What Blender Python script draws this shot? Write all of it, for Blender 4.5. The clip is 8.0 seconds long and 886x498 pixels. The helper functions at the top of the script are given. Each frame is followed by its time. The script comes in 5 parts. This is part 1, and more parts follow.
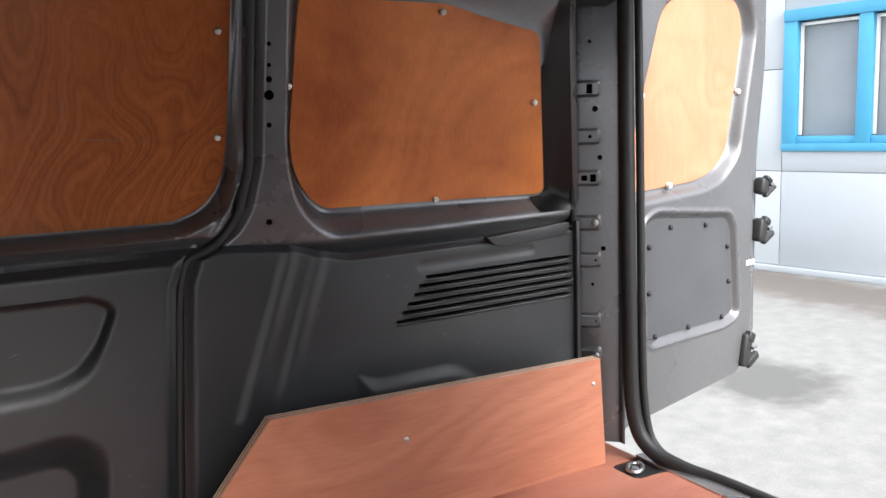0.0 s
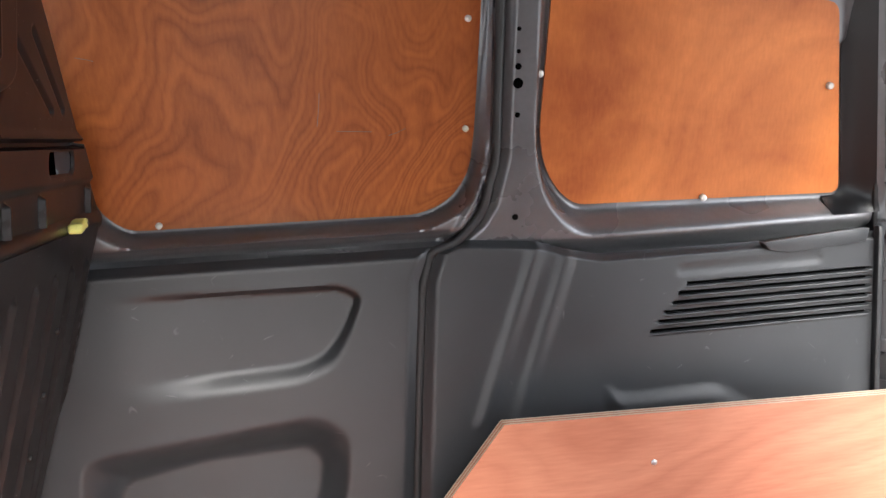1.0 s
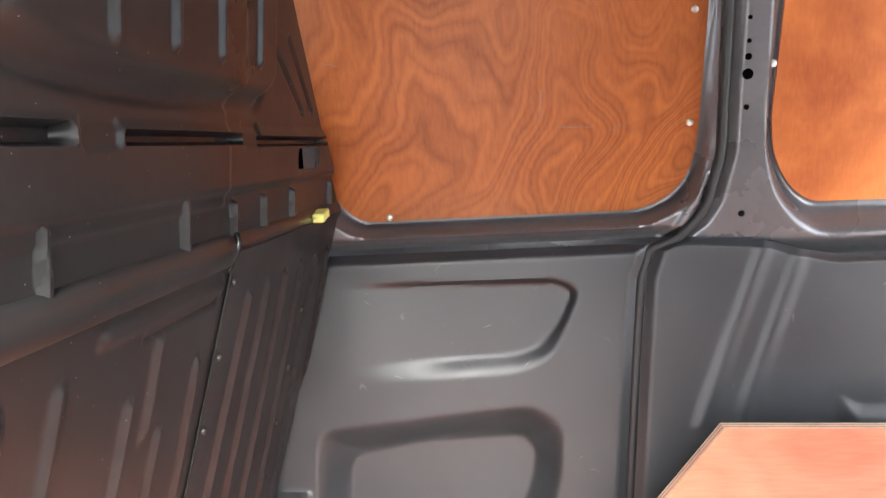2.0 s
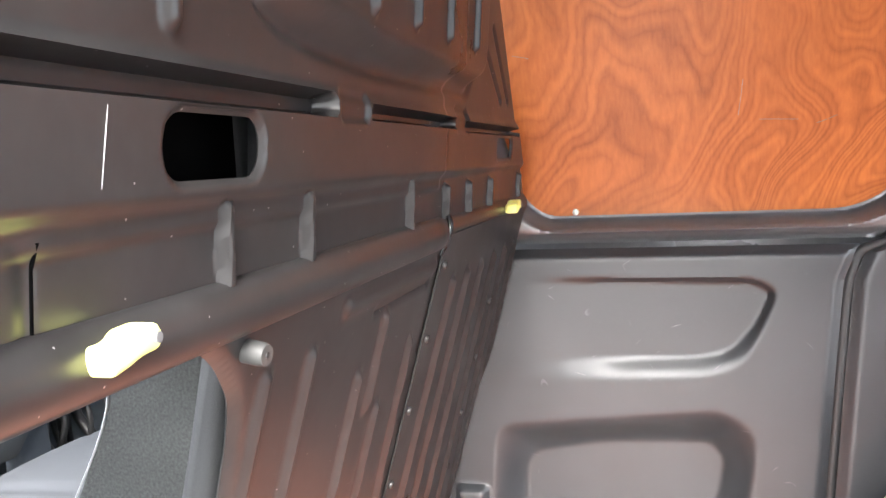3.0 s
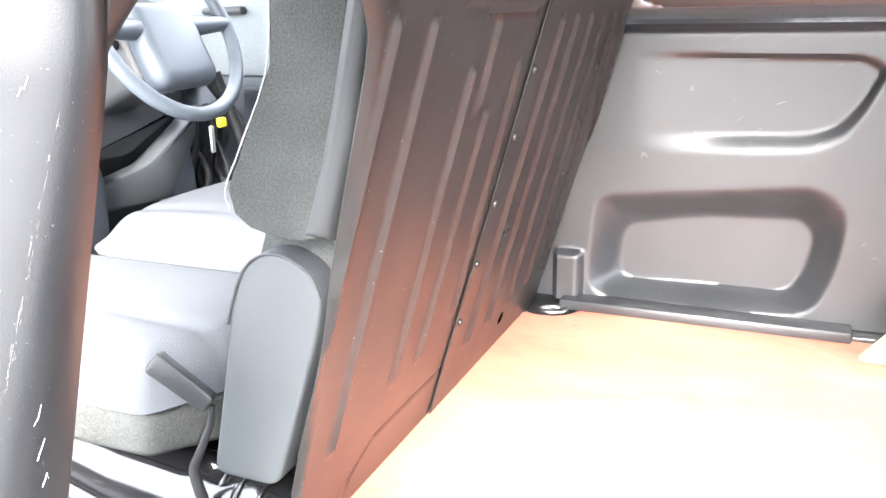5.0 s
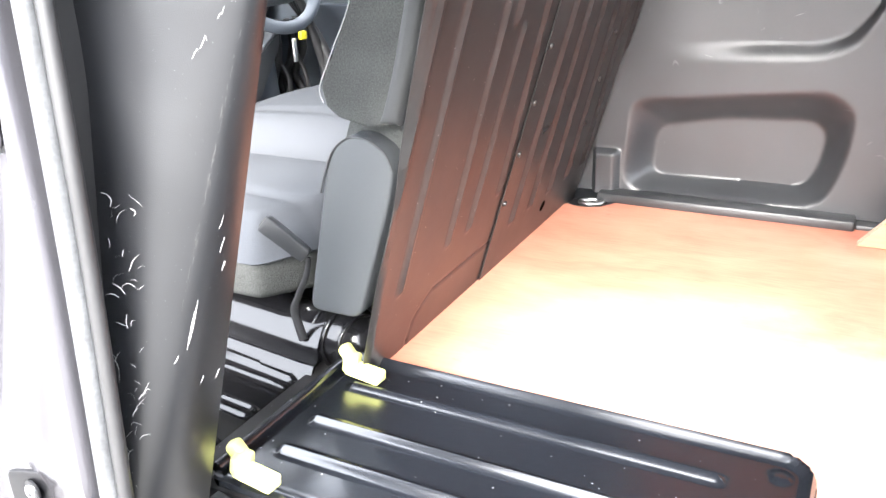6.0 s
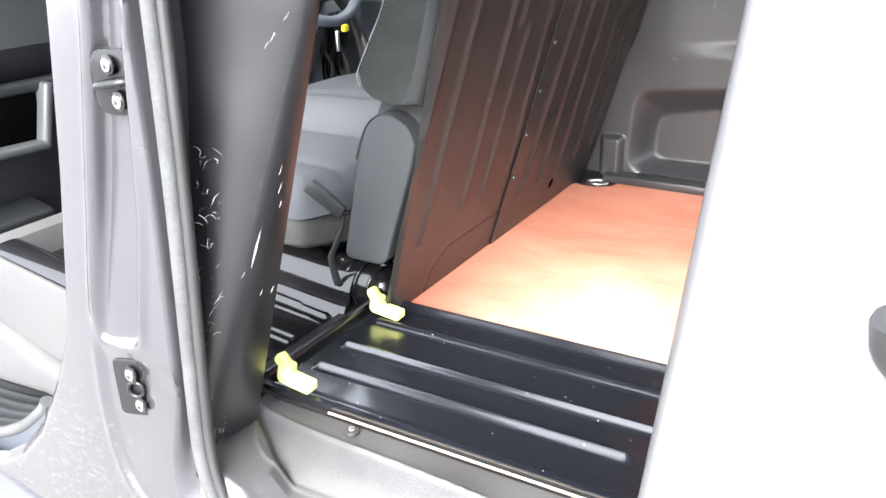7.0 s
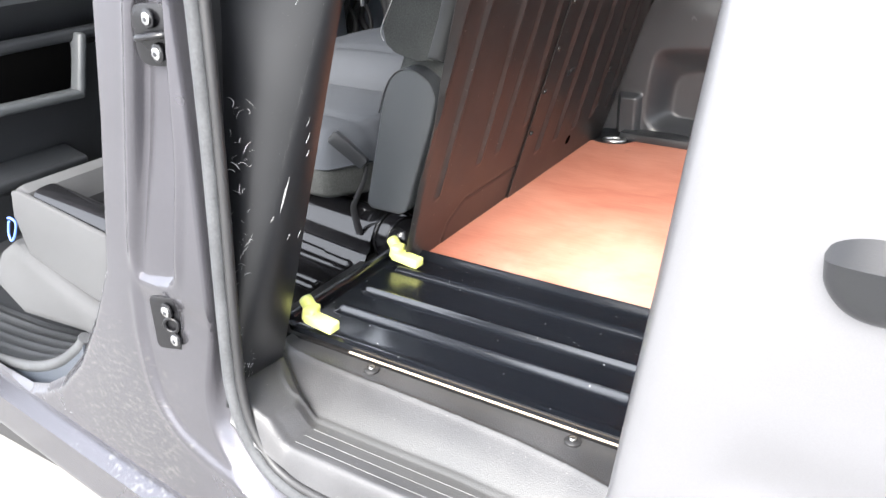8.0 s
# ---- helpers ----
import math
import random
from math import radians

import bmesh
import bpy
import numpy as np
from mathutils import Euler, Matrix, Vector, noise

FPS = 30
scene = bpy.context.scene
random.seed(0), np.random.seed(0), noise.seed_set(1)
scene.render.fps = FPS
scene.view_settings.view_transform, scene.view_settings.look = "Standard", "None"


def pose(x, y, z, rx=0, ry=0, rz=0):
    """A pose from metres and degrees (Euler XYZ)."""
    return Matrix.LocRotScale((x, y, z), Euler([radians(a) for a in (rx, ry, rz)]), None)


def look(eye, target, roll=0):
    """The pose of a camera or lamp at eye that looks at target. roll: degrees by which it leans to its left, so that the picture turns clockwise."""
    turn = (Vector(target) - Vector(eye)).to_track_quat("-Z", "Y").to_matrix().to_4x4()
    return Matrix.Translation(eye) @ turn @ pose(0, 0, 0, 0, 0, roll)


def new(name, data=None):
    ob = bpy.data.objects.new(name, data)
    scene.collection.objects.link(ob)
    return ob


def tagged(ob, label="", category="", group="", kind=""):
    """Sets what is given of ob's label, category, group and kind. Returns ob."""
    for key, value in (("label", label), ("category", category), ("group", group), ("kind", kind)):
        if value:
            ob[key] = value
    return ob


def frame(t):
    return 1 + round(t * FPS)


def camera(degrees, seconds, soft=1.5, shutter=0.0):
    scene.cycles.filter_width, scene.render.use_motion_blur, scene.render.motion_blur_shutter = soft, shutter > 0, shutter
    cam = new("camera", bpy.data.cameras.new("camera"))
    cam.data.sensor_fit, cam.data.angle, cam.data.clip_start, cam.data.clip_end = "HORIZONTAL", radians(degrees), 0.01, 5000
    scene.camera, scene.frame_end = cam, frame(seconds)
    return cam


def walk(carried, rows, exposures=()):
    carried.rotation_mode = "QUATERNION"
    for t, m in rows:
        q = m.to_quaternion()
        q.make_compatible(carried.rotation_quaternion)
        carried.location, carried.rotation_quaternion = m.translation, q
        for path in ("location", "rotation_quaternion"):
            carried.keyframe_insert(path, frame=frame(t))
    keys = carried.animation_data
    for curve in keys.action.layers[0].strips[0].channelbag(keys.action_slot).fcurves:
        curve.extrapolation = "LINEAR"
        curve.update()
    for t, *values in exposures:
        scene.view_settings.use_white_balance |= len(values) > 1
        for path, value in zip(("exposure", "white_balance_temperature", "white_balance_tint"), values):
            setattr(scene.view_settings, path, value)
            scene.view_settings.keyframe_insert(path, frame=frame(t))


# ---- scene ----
cam = camera(56.6, 8.0)
PATH = [
    (0, (0.23, -0.088, 0.814), (1.207, 1.632, 0.517), -2.0),
    (0.5, (0.313, -0.024, 0.804), (0.968, 1.845, 0.519), -2.4),
    (1, (0.336, -0.011, 0.797), (0.67, 1.942, 0.521), -2.5),
    (1.5, (0.338, -0.014, 0.787), (0.398, 1.968, 0.528), -2.7),
    (1.7, (0.346, -0.027, 0.788), (0.288, 1.956, 0.531), -2.8),
    (2.8, (0.263, -0.051, 0.773), (-0.181, 1.887, 0.563), -3.3),
    (3, (0.252, -0.05, 0.764), (-0.277, 1.867, 0.552), -2.8),
    (3.5, (0.243, -0.058, 0.721), (-0.466, 1.8, 0.505), -2.7),
    (4, (0.247, -0.084, 0.674), (-0.64, 1.683, 0.371), -2.8),
    (4.5, (0.267, -0.148, 0.639), (-0.643, 1.566, 0.156), -2.2),
    (4.7, (0.278, -0.161, 0.629), (-0.475, 1.622, 0.123), -0.9),
    (5.8, (0.383, -0.353, 0.658), (-0.478, 1.285, -0.1), -2.5),
    (6, (0.424, -0.419, 0.666), (-0.452, 1.212, -0.09), -2.3),
    (6.5, (0.527, -0.556, 0.69), (-0.386, 1.05, -0.077), -1.7),
    (7, (0.582, -0.624, 0.709), (-0.367, 0.958, -0.063), -1.6),
    (7.5, (0.611, -0.661, 0.722), (-0.34, 0.877, -0.133), -1.2),
    (8, (0.616, -0.677, 0.724), (-0.351, 0.844, -0.142), -1.1),
]
EXPOSURES = [(0.0, 0.92), (0.8, 1.8), (1.5, 2.55), (3.0, 3.45), (3.6, 3.9), (4.2, 4.1), (4.7, 4.15), (5.8, 3.62), (6.5, 3.1), (7.2, 2.57), (8.0, 2.18)]
walk(cam, [(t, look(eye, target, roll)) for t, eye, target, roll in PATH], EXPOSURES)

# ---- light ----
world = bpy.data.worlds.new("sky")
scene.world = world
world.use_nodes = True
wn = world.node_tree.nodes
sky = wn.new("ShaderNodeTexSky")
sky.sky_type, sky.sun_disc = "NISHITA", False
sky.sun_elevation, sky.sun_rotation = radians(37), radians(173)
sky.dust_density, sky.ozone_density = 4.0, 1.0
wn["Background"].inputs["Strength"].default_value = 0.12
veil = wn.new("ShaderNodeMix")  # a thin white overcast over the blue
veil.data_type = "RGBA"
veil.inputs["Factor"].default_value, veil.inputs["B"].default_value = 0.7, (13.6, 14.3, 15.6, 1)
world.node_tree.links.new(sky.outputs["Color"], veil.inputs["A"])
world.node_tree.links.new(veil.outputs["Result"], wn["Background"].inputs["Color"])
sun_data = bpy.data.lights.new("sun", "SUN")
sun_data.energy, sun_data.angle, sun_data.color = 4.2, radians(38), (1.0, 0.97, 0.93)
sun = new("sun", sun_data)
sun.matrix_world = look((0.61, -4.96, 3.77), (0, 0, 0))


# ---- materials ----
def mat(name, base, rough=0.5, metal=0.0, var=0.12, scale=6.0, fine=180.0, bump=0.02, rvar=0.1, spec=0.5, coat=0.0, tint=None):
    m = bpy.data.materials.new(name)
    m.use_nodes = True
    n, l = m.node_tree.nodes, m.node_tree.links
    b = n["Principled BSDF"]
    b.inputs["Metallic"].default_value = metal
    b.inputs["Specular IOR Level"].default_value = spec
    b.inputs["Coat Weight"].default_value = coat
    b.inputs["Coat Roughness"].default_value = 0.08
    co = n.new("ShaderNodeTexCoord")
    big = n.new("ShaderNodeTexNoise")
    big.inputs["Scale"].default_value, big.inputs["Detail"].default_value = scale, 6
    small = n.new("ShaderNodeTexNoise")
    small.inputs["Scale"].default_value, small.inputs["Detail"].default_value = fine, 3
    l.new(co.outputs["Object"], big.inputs["Vector"])
    l.new(co.outputs["Object"], small.inputs["Vector"])
    mix = n.new("ShaderNodeMix")
    mix.data_type = "RGBA"
    dark = [c * (1 - var) for c in base]
    lite = [min(1, c * (1 + var)) for c in (tint or base)]
    mix.inputs["A"].default_value, mix.inputs["B"].default_value = (*dark, 1), (*lite, 1)
    add = n.new("ShaderNodeMath")
    add.operation = "MULTIPLY_ADD"
    add.inputs[1].default_value, add.inputs[2].default_value = 0.4, 0.0
    l.new(small.outputs["Fac"], add.inputs[0])
    add2 = n.new("ShaderNodeMath")
    add2.operation = "MULTIPLY_ADD"
    add2.inputs[1].default_value = 0.6
    l.new(big.outputs["Fac"], add2.inputs[0])
    l.new(add.outputs[0], add2.inputs[2])
    ramp = n.new("ShaderNodeMapRange")
    ramp.inputs["From Min"].default_value, ramp.inputs["From Max"].default_value = 0.33, 0.67
    l.new(add2.outputs[0], ramp.inputs["Value"])
    l.new(ramp.outputs["Result"], mix.inputs["Factor"])
    l.new(mix.outputs["Result"], b.inputs["Base Color"])
    rr = n.new("ShaderNodeMapRange")
    rr.inputs["To Min"].default_value, rr.inputs["To Max"].default_value = max(0.02, rough - rvar), min(1, rough + rvar)
    rr.inputs["From Min"].default_value, rr.inputs["From Max"].default_value = 0.3, 0.7
    l.new(big.outputs["Fac"], rr.inputs["Value"])
    l.new(rr.outputs["Result"], b.inputs["Roughness"])
    if bump:
        bp = n.new("ShaderNodeBump")
        bp.inputs["Strength"].default_value, bp.inputs["Distance"].default_value = min(1, bump * 10), 0.002
        l.new(small.outputs["Fac"], bp.inputs["Height"])
        l.new(bp.outputs["Normal"], b.inputs["Normal"])
    return m


def scuffed(m, amount=0.5, colour=(0.55, 0.55, 0.55), scale=7.0, stretch=(1, 1, 1), thin=0.012, speck=0.028, every=30):
    """Adds pale scratches and dust flecks to a material."""
    n, l = m.node_tree.nodes, m.node_tree.links
    b = n["Principled BSDF"]
    old = b.inputs["Base Color"].links[0].from_socket
    co = n.new("ShaderNodeTexCoord")
    mp = n.new("ShaderNodeMapping")
    mp.inputs["Scale"].default_value = stretch
    l.new(co.outputs["Object"], mp.inputs["Vector"])
    warp = n.new("ShaderNodeTexNoise")
    warp.inputs["Scale"].default_value, warp.inputs["Detail"].default_value = scale, 2
    l.new(mp.outputs["Vector"], warp.inputs["Vector"])
    sub = n.new("ShaderNodeMath")
    sub.operation = "SUBTRACT"
    sub.inputs[1].default_value = 0.5
    l.new(warp.outputs["Fac"], sub.inputs[0])
    ab = n.new("ShaderNodeMath")
    ab.operation = "ABSOLUTE"
    l.new(sub.outputs[0], ab.inputs[0])
    line = n.new("ShaderNodeMath")
    line.operation = "LESS_THAN"
    line.inputs[1].default_value = thin
    l.new(ab.outputs[0], line.inputs[0])
    patch = n.new("ShaderNodeTexNoise")
    patch.inputs["Scale"].default_value, patch.inputs["Detail"].default_value = scale * 2.7, 3
    l.new(co.outputs["Object"], patch.inputs["Vector"])
    cut = n.new("ShaderNodeMapRange")
    cut.inputs["From Min"].default_value, cut.inputs["From Max"].default_value = 0.62, 0.7
    l.new(patch.outputs["Fac"], cut.inputs["Value"])
    mul = n.new("ShaderNodeMath")
    mul.operation = "MULTIPLY"
    l.new(line.outputs[0], mul.inputs[0])
    l.new(cut.outputs["Result"], mul.inputs[1])
    dots = n.new("ShaderNodeTexVoronoi")
    dots.inputs["Scale"].default_value = every
    l.new(co.outputs["Object"], dots.inputs["Vector"])
    dot = n.new("ShaderNodeMath")
    dot.operation = "LESS_THAN"
    dot.inputs[1].default_value = speck
    l.new(dots.outputs["Distance"], dot.inputs[0])
    mx = n.new("ShaderNodeMath")
    mx.operation = "MAXIMUM"
    l.new(mul.outputs[0], mx.inputs[0])
    l.new(dot.outputs[0], mx.inputs[1])
    sc = n.new("ShaderNodeMath")
    sc.operation = "MULTIPLY"
    sc.inputs[1].default_value = amount
    l.new(mx.outputs[0], sc.inputs[0])
    mix = n.new("ShaderNodeMix")
    mix.data_type = "RGBA"
    l.new(sc.outputs[0], mix.inputs["Factor"])
    l.new(old, mix.inputs["A"])
    mix.inputs["B"].default_value = (*colour, 1)
    l.new(mix.outputs["Result"], b.inputs["Base Color"])
    return m


def muddy(m, centre, radius):
    """Pale dried mud flecks on the sill, stretched with the splash, thick round one spot."""
    n, l = m.node_tree.nodes, m.node_tree.links
    b = n["Principled BSDF"]
    old = b.inputs["Base Color"].links[0].from_socket
    co = n.new("ShaderNodeTexCoord")
    mp = n.new("ShaderNodeMapping")
    mp.inputs["Scale"].default_value, mp.inputs["Rotation"].default_value = (78, 78, 150), (0, radians(25), 0)
    l.new(co.outputs["Object"], mp.inputs["Vector"])
    fleck = n.new("ShaderNodeTexNoise")
    fleck.inputs["Scale"].default_value, fleck.inputs["Detail"].default_value = 1.0, 6
    l.new(mp.outputs["Vector"], fleck.inputs["Vector"])
    spot = n.new("ShaderNodeVectorMath")
    spot.operation = "DISTANCE"
    spot.inputs[1].default_value = (centre[0], -0.02, centre[1])
    l.new(co.outputs["Object"], spot.inputs[0])
    near = n.new("ShaderNodeMapRange")
    near.inputs["From Min"].default_value, near.inputs["From Max"].default_value = radius, radius * 0.4
    near.inputs["To Min"].default_value, near.inputs["To Max"].default_value = 0.74, 0.525
    near.clamp = True
    l.new(spot.outputs["Value"], near.inputs["Value"])
    d = n.new("ShaderNodeMath")
    d.operation = "SUBTRACT"
    l.new(fleck.outputs["Fac"], d.inputs[0])
    l.new(near.outputs["Result"], d.inputs[1])
    cut = n.new("ShaderNodeMapRange")
    cut.inputs["From Min"].default_value, cut.inputs["From Max"].default_value = 0.0, 0.12
    cut.inputs["To Max"].default_value = 0.6
    l.new(d.outputs[0], cut.inputs["Value"])
    mix = n.new("ShaderNodeMix")
    mix.data_type = "RGBA"
    l.new(cut.outputs["Result"], mix.inputs["Factor"])
    l.new(old, mix.inputs["A"])
    mix.inputs["B"].default_value = (0.2, 0.197, 0.19, 1)
    l.new(mix.outputs["Result"], b.inputs["Base Color"])


def plywood(name, lo, hi, figure=9.0, stretch=(1.2, 1.0, 0.6), shift=0.0, rough=0.34, contrast=0.7, grain=(3.0, 3.0, 0.35), swirl=0.25, cloud=0.5, size=1.8, pore=0.4):
    """Rotary-cut veneer: wide and fine contour lines of a warped slow noise, cloudy stain, and pores along the grain."""
    m = bpy.data.materials.new(name)
    m.use_nodes = True
    n, l = m.node_tree.nodes, m.node_tree.links
    b = n["Principled BSDF"]

    def noise_of(vector, scale, detail, rough_=0.5, distortion=0.0):
        x = n.new("ShaderNodeTexNoise")
        for key, value in (("Scale", scale), ("Detail", detail), ("Roughness", rough_), ("Distortion", distortion)):
            x.inputs[key].default_value = value
        l.new(vector, x.inputs["Vector"])
        return x

    def maths(op, a, b_=0.0, c_=0.0):
        x = n.new("ShaderNodeMath")
        x.operation = op
        for k, value in enumerate((a, b_, c_)):
            if isinstance(value, (int, float)):
                x.inputs[k].default_value = value
            else:
                l.new(value, x.inputs[k])
        return x.outputs[0]

    def spread(value, a0, a1, b0=0.0, b1=1.0):
        x = n.new("ShaderNodeMapRange")
        for key, v in (("From Min", a0), ("From Max", a1), ("To Min", b0), ("To Max", b1)):
            x.inputs[key].default_value = v
        l.new(value, x.inputs["Value"])
        return x.outputs["Result"]

    co = n.new("ShaderNodeTexCoord")
    mp = n.new("ShaderNodeMapping")
    mp.inputs["Scale"].default_value, mp.inputs["Location"].default_value = stretch, (shift, shift * 0.7, shift * 1.3)
    l.new(co.outputs["Object"], mp.inputs["Vector"])
    push = noise_of(mp.outputs["Vector"], 2.3, 2)
    bend = n.new("ShaderNodeVectorMath")
    bend.operation = "MULTIPLY_ADD"
    bend.inputs[1].default_value = (swirl, swirl, swirl)
    l.new(push.outputs["Color"], bend.inputs[0])
    l.new(mp.outputs["Vector"], bend.inputs[2])
    slow = noise_of(bend.outputs[0], size, 2.2, 0.42, 0.5)
    jag = noise_of(mp.outputs["Vector"], 22.0, 5)
    field = maths("MULTIPLY_ADD", jag.outputs["Fac"], 0.014, slow.outputs["Fac"])
    wide = maths("FRACT", maths("MULTIPLY", field, figure * 0.36))
    fine = maths("FRACT", maths("MULTIPLY", field, figure))
    wide = maths("MULTIPLY_ADD", maths("COSINE", maths("MULTIPLY", wide, 6.2832)), -0.36, 0.6)
    fine = spread(maths("POWER", maths("PINGPONG", fine, 0.62), 2.0), 0.0, 0.38, 1.0, 0.05)
    rings = maths("MULTIPLY_ADD", wide, 0.5, maths("MULTIPLY", fine, 0.5))
    pm = n.new("ShaderNodeMapping")
    pm.inputs["Scale"].default_value = grain
    l.new(co.outputs["Object"], pm.inputs["Vector"])
    pores = noise_of(pm.outputs["Vector"], 60, 4)
    stain = spread(noise_of(bend.outputs[0], 3.6, 6, 0.55).outputs["Fac"], 0.3, 0.7, 0.65 - cloud * 0.6, 0.65 + cloud * 0.6)
    calm = spread(noise_of(mp.outputs["Vector"], 2.4, 1).outputs["Fac"], 0.36, 0.62, contrast, contrast * 0.35)
    a = n.new("ShaderNodeMix")
    a.data_type = "FLOAT"
    l.new(calm, a.inputs["Factor"])
    l.new(stain, a.inputs["A"])
    l.new(rings, a.inputs["B"])
    tone = maths("MULTIPLY_ADD", maths("SUBTRACT", pores.outputs["Fac"], 0.5), pore, a.outputs["Result"])
    mix = n.new("ShaderNodeMix")
    mix.data_type = "RGBA"
    mix.inputs["A"].default_value, mix.inputs["B"].default_value = (*lo, 1), (*hi, 1)
    l.new(tone, mix.inputs["Factor"])
    l.new(mix.outputs["Result"], b.inputs["Base Color"])
    l.new(spread(stain, 0.2, 1.0, rough + 0.08, rough - 0.06), b.inputs["Roughness"])
    b.inputs["Specular IOR Level"].default_value = 0.25
    bp = n.new("ShaderNodeBump")
    bp.inputs["Strength"].default_value, bp.inputs["Distance"].default_value = 0.12, 0.001
    l.new(pores.outputs["Fac"], bp.inputs["Height"])
    l.new(bp.outputs["Normal"], b.inputs["Normal"])
    return m


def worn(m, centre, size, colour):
    """Blends a second colour in round one spot, as pale wear or a dark patch, with an uneven, blotchy border."""
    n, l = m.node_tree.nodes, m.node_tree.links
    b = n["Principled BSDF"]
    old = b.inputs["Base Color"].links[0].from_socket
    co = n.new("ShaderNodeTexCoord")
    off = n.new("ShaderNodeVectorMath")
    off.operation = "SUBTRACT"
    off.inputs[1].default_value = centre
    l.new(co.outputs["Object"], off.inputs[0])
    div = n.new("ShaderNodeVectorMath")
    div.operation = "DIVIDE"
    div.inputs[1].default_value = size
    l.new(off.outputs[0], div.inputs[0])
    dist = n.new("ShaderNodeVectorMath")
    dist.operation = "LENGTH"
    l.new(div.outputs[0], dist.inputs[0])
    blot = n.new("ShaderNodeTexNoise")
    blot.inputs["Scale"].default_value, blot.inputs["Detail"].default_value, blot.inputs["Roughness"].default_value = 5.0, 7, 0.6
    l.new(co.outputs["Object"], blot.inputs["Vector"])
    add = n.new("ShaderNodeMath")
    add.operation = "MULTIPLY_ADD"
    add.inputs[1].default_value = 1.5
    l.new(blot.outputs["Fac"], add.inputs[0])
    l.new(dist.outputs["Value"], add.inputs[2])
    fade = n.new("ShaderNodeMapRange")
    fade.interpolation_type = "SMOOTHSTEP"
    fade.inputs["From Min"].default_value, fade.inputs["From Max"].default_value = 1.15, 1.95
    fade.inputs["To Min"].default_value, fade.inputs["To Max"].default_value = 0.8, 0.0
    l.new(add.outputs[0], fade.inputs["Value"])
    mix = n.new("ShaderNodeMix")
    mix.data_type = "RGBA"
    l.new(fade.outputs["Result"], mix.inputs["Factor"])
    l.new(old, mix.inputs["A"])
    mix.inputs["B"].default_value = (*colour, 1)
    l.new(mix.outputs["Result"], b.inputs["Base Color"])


TRIM = scuffed(mat("grained_grey_plastic", (0.027, 0.0288, 0.0318), 0.38, var=0.2, fine=800, bump=0.02, spec=0.62, rvar=0.06), 0.16, (0.3, 0.3, 0.3), 8.0, thin=0.004, speck=0.03, every=46)
PILLAR = scuffed(mat("black_grained_plastic", (0.0062, 0.0067, 0.008), 0.35, var=0.3, fine=900, bump=0.01, spec=0.55, rvar=0.05), 0.35, (0.3, 0.3, 0.3), 9.0, thin=0.0, speck=0.05, every=170)
STEEL = mat("dark_grey_satin_paint", (0.17, 0.171, 0.178), 0.3, metal=0.5, var=0.1, fine=90, bump=0.003, scale=3.0)
BLACK_STEEL = scuffed(mat("black_satin_paint", (0.0205, 0.0196, 0.0198), 0.36, metal=0.0, var=0.25, fine=60, bump=0.003, scale=3.0, spec=0.34), 0.8, (0.4, 0.4, 0.4), 9.0, (1, 1, 0.4), thin=0.0, speck=0.045, every=60)
GLOSS_BLACK = scuffed(mat("gloss_black_paint", (0.0055, 0.0066, 0.009), 0.2, var=0.1, bump=0.002, spec=0.9, rvar=0.05), 0.6, (0.5, 0.5, 0.5), 12.0, thin=0.0, speck=0.05, every=48)
# Matt black that paints the shade inside holes, slots, seams and openings.
HOLE_SHADE = mat("painted_hollow_shade", (0.002, 0.002, 0.002), 1.0, bump=0.0, spec=0.0)
RUBBER = mat("black_rubber", (0.018, 0.018, 0.019), 0.5, bump=0.01)
FABRIC_MID = mat("mid_grey_seat_fabric", (0.06, 0.061, 0.063), 0.9, var=0.2, fine=600, bump=0.06, spec=0.2)
SEAL_GREY = mat("dusty_rubber_seal", (0.05, 0.052, 0.055), 0.72, var=0.3, bump=0.03, fine=240, scale=20.0, spec=0.3)
PLY_DOOR = plywood("figured_plywood", (0.12, 0.022, 0.006), (0.5, 0.155, 0.044), 92.0, (1.05, 1.0, 0.8), 3.1, contrast=0.52, swirl=0.42, cloud=0.45, size=1.7)
PLY_SIDE = plywood("plain_plywood", (0.27, 0.052, 0.013), (0.76, 0.25, 0.07), 16.0, (0.8, 1.0, 1.0), 7.7, contrast=0.36, cloud=0.9, pore=0.28)
PLY_BOX = plywood("red_plywood", (0.33, 0.1, 0.055), (0.64, 0.28, 0.175), 22.0, (0.5, 1.0, 1.8), 1.2, contrast=0.4, grain=(0.35, 3.0, 3.0), cloud=0.4)
PLY_FLOOR = plywood("floor_plywood", (0.3, 0.068, 0.042), (0.58, 0.265, 0.185), 14.0, (0.8, 1.5, 1.0), 5.2, 0.34, contrast=0.2, grain=(0.3, 3.0, 3.0), cloud=0.55)
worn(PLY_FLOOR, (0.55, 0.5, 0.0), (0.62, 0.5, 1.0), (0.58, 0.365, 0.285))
scuffed(PLY_FLOOR, 0.3, (0.16, 0.06, 0.04), 5.0, (0.5, 2.0, 1.0), thin=0.006, speck=0.03, every=22)
PLY_PALE = plywood("bleached_plywood", (0.3, 0.11, 0.05), (0.56, 0.3, 0.185), 26.0, (1.0, 1.0, 0.8), 2.3, contrast=0.4, cloud=0.3)
PLY_EDGE = mat("pale_plywood_edge", (0.66, 0.54, 0.4), 0.6, var=0.25, fine=300, bump=0.03)
YELLOW = mat("fluorescent_yellow_plastic", (0.88, 0.9, 0.27), 0.4, var=0.05, bump=0.003)
TAG_YELLOW = mat("yellow_key_tag", (0.8, 0.72, 0.02), 0.5, var=0.05, bump=0.0)
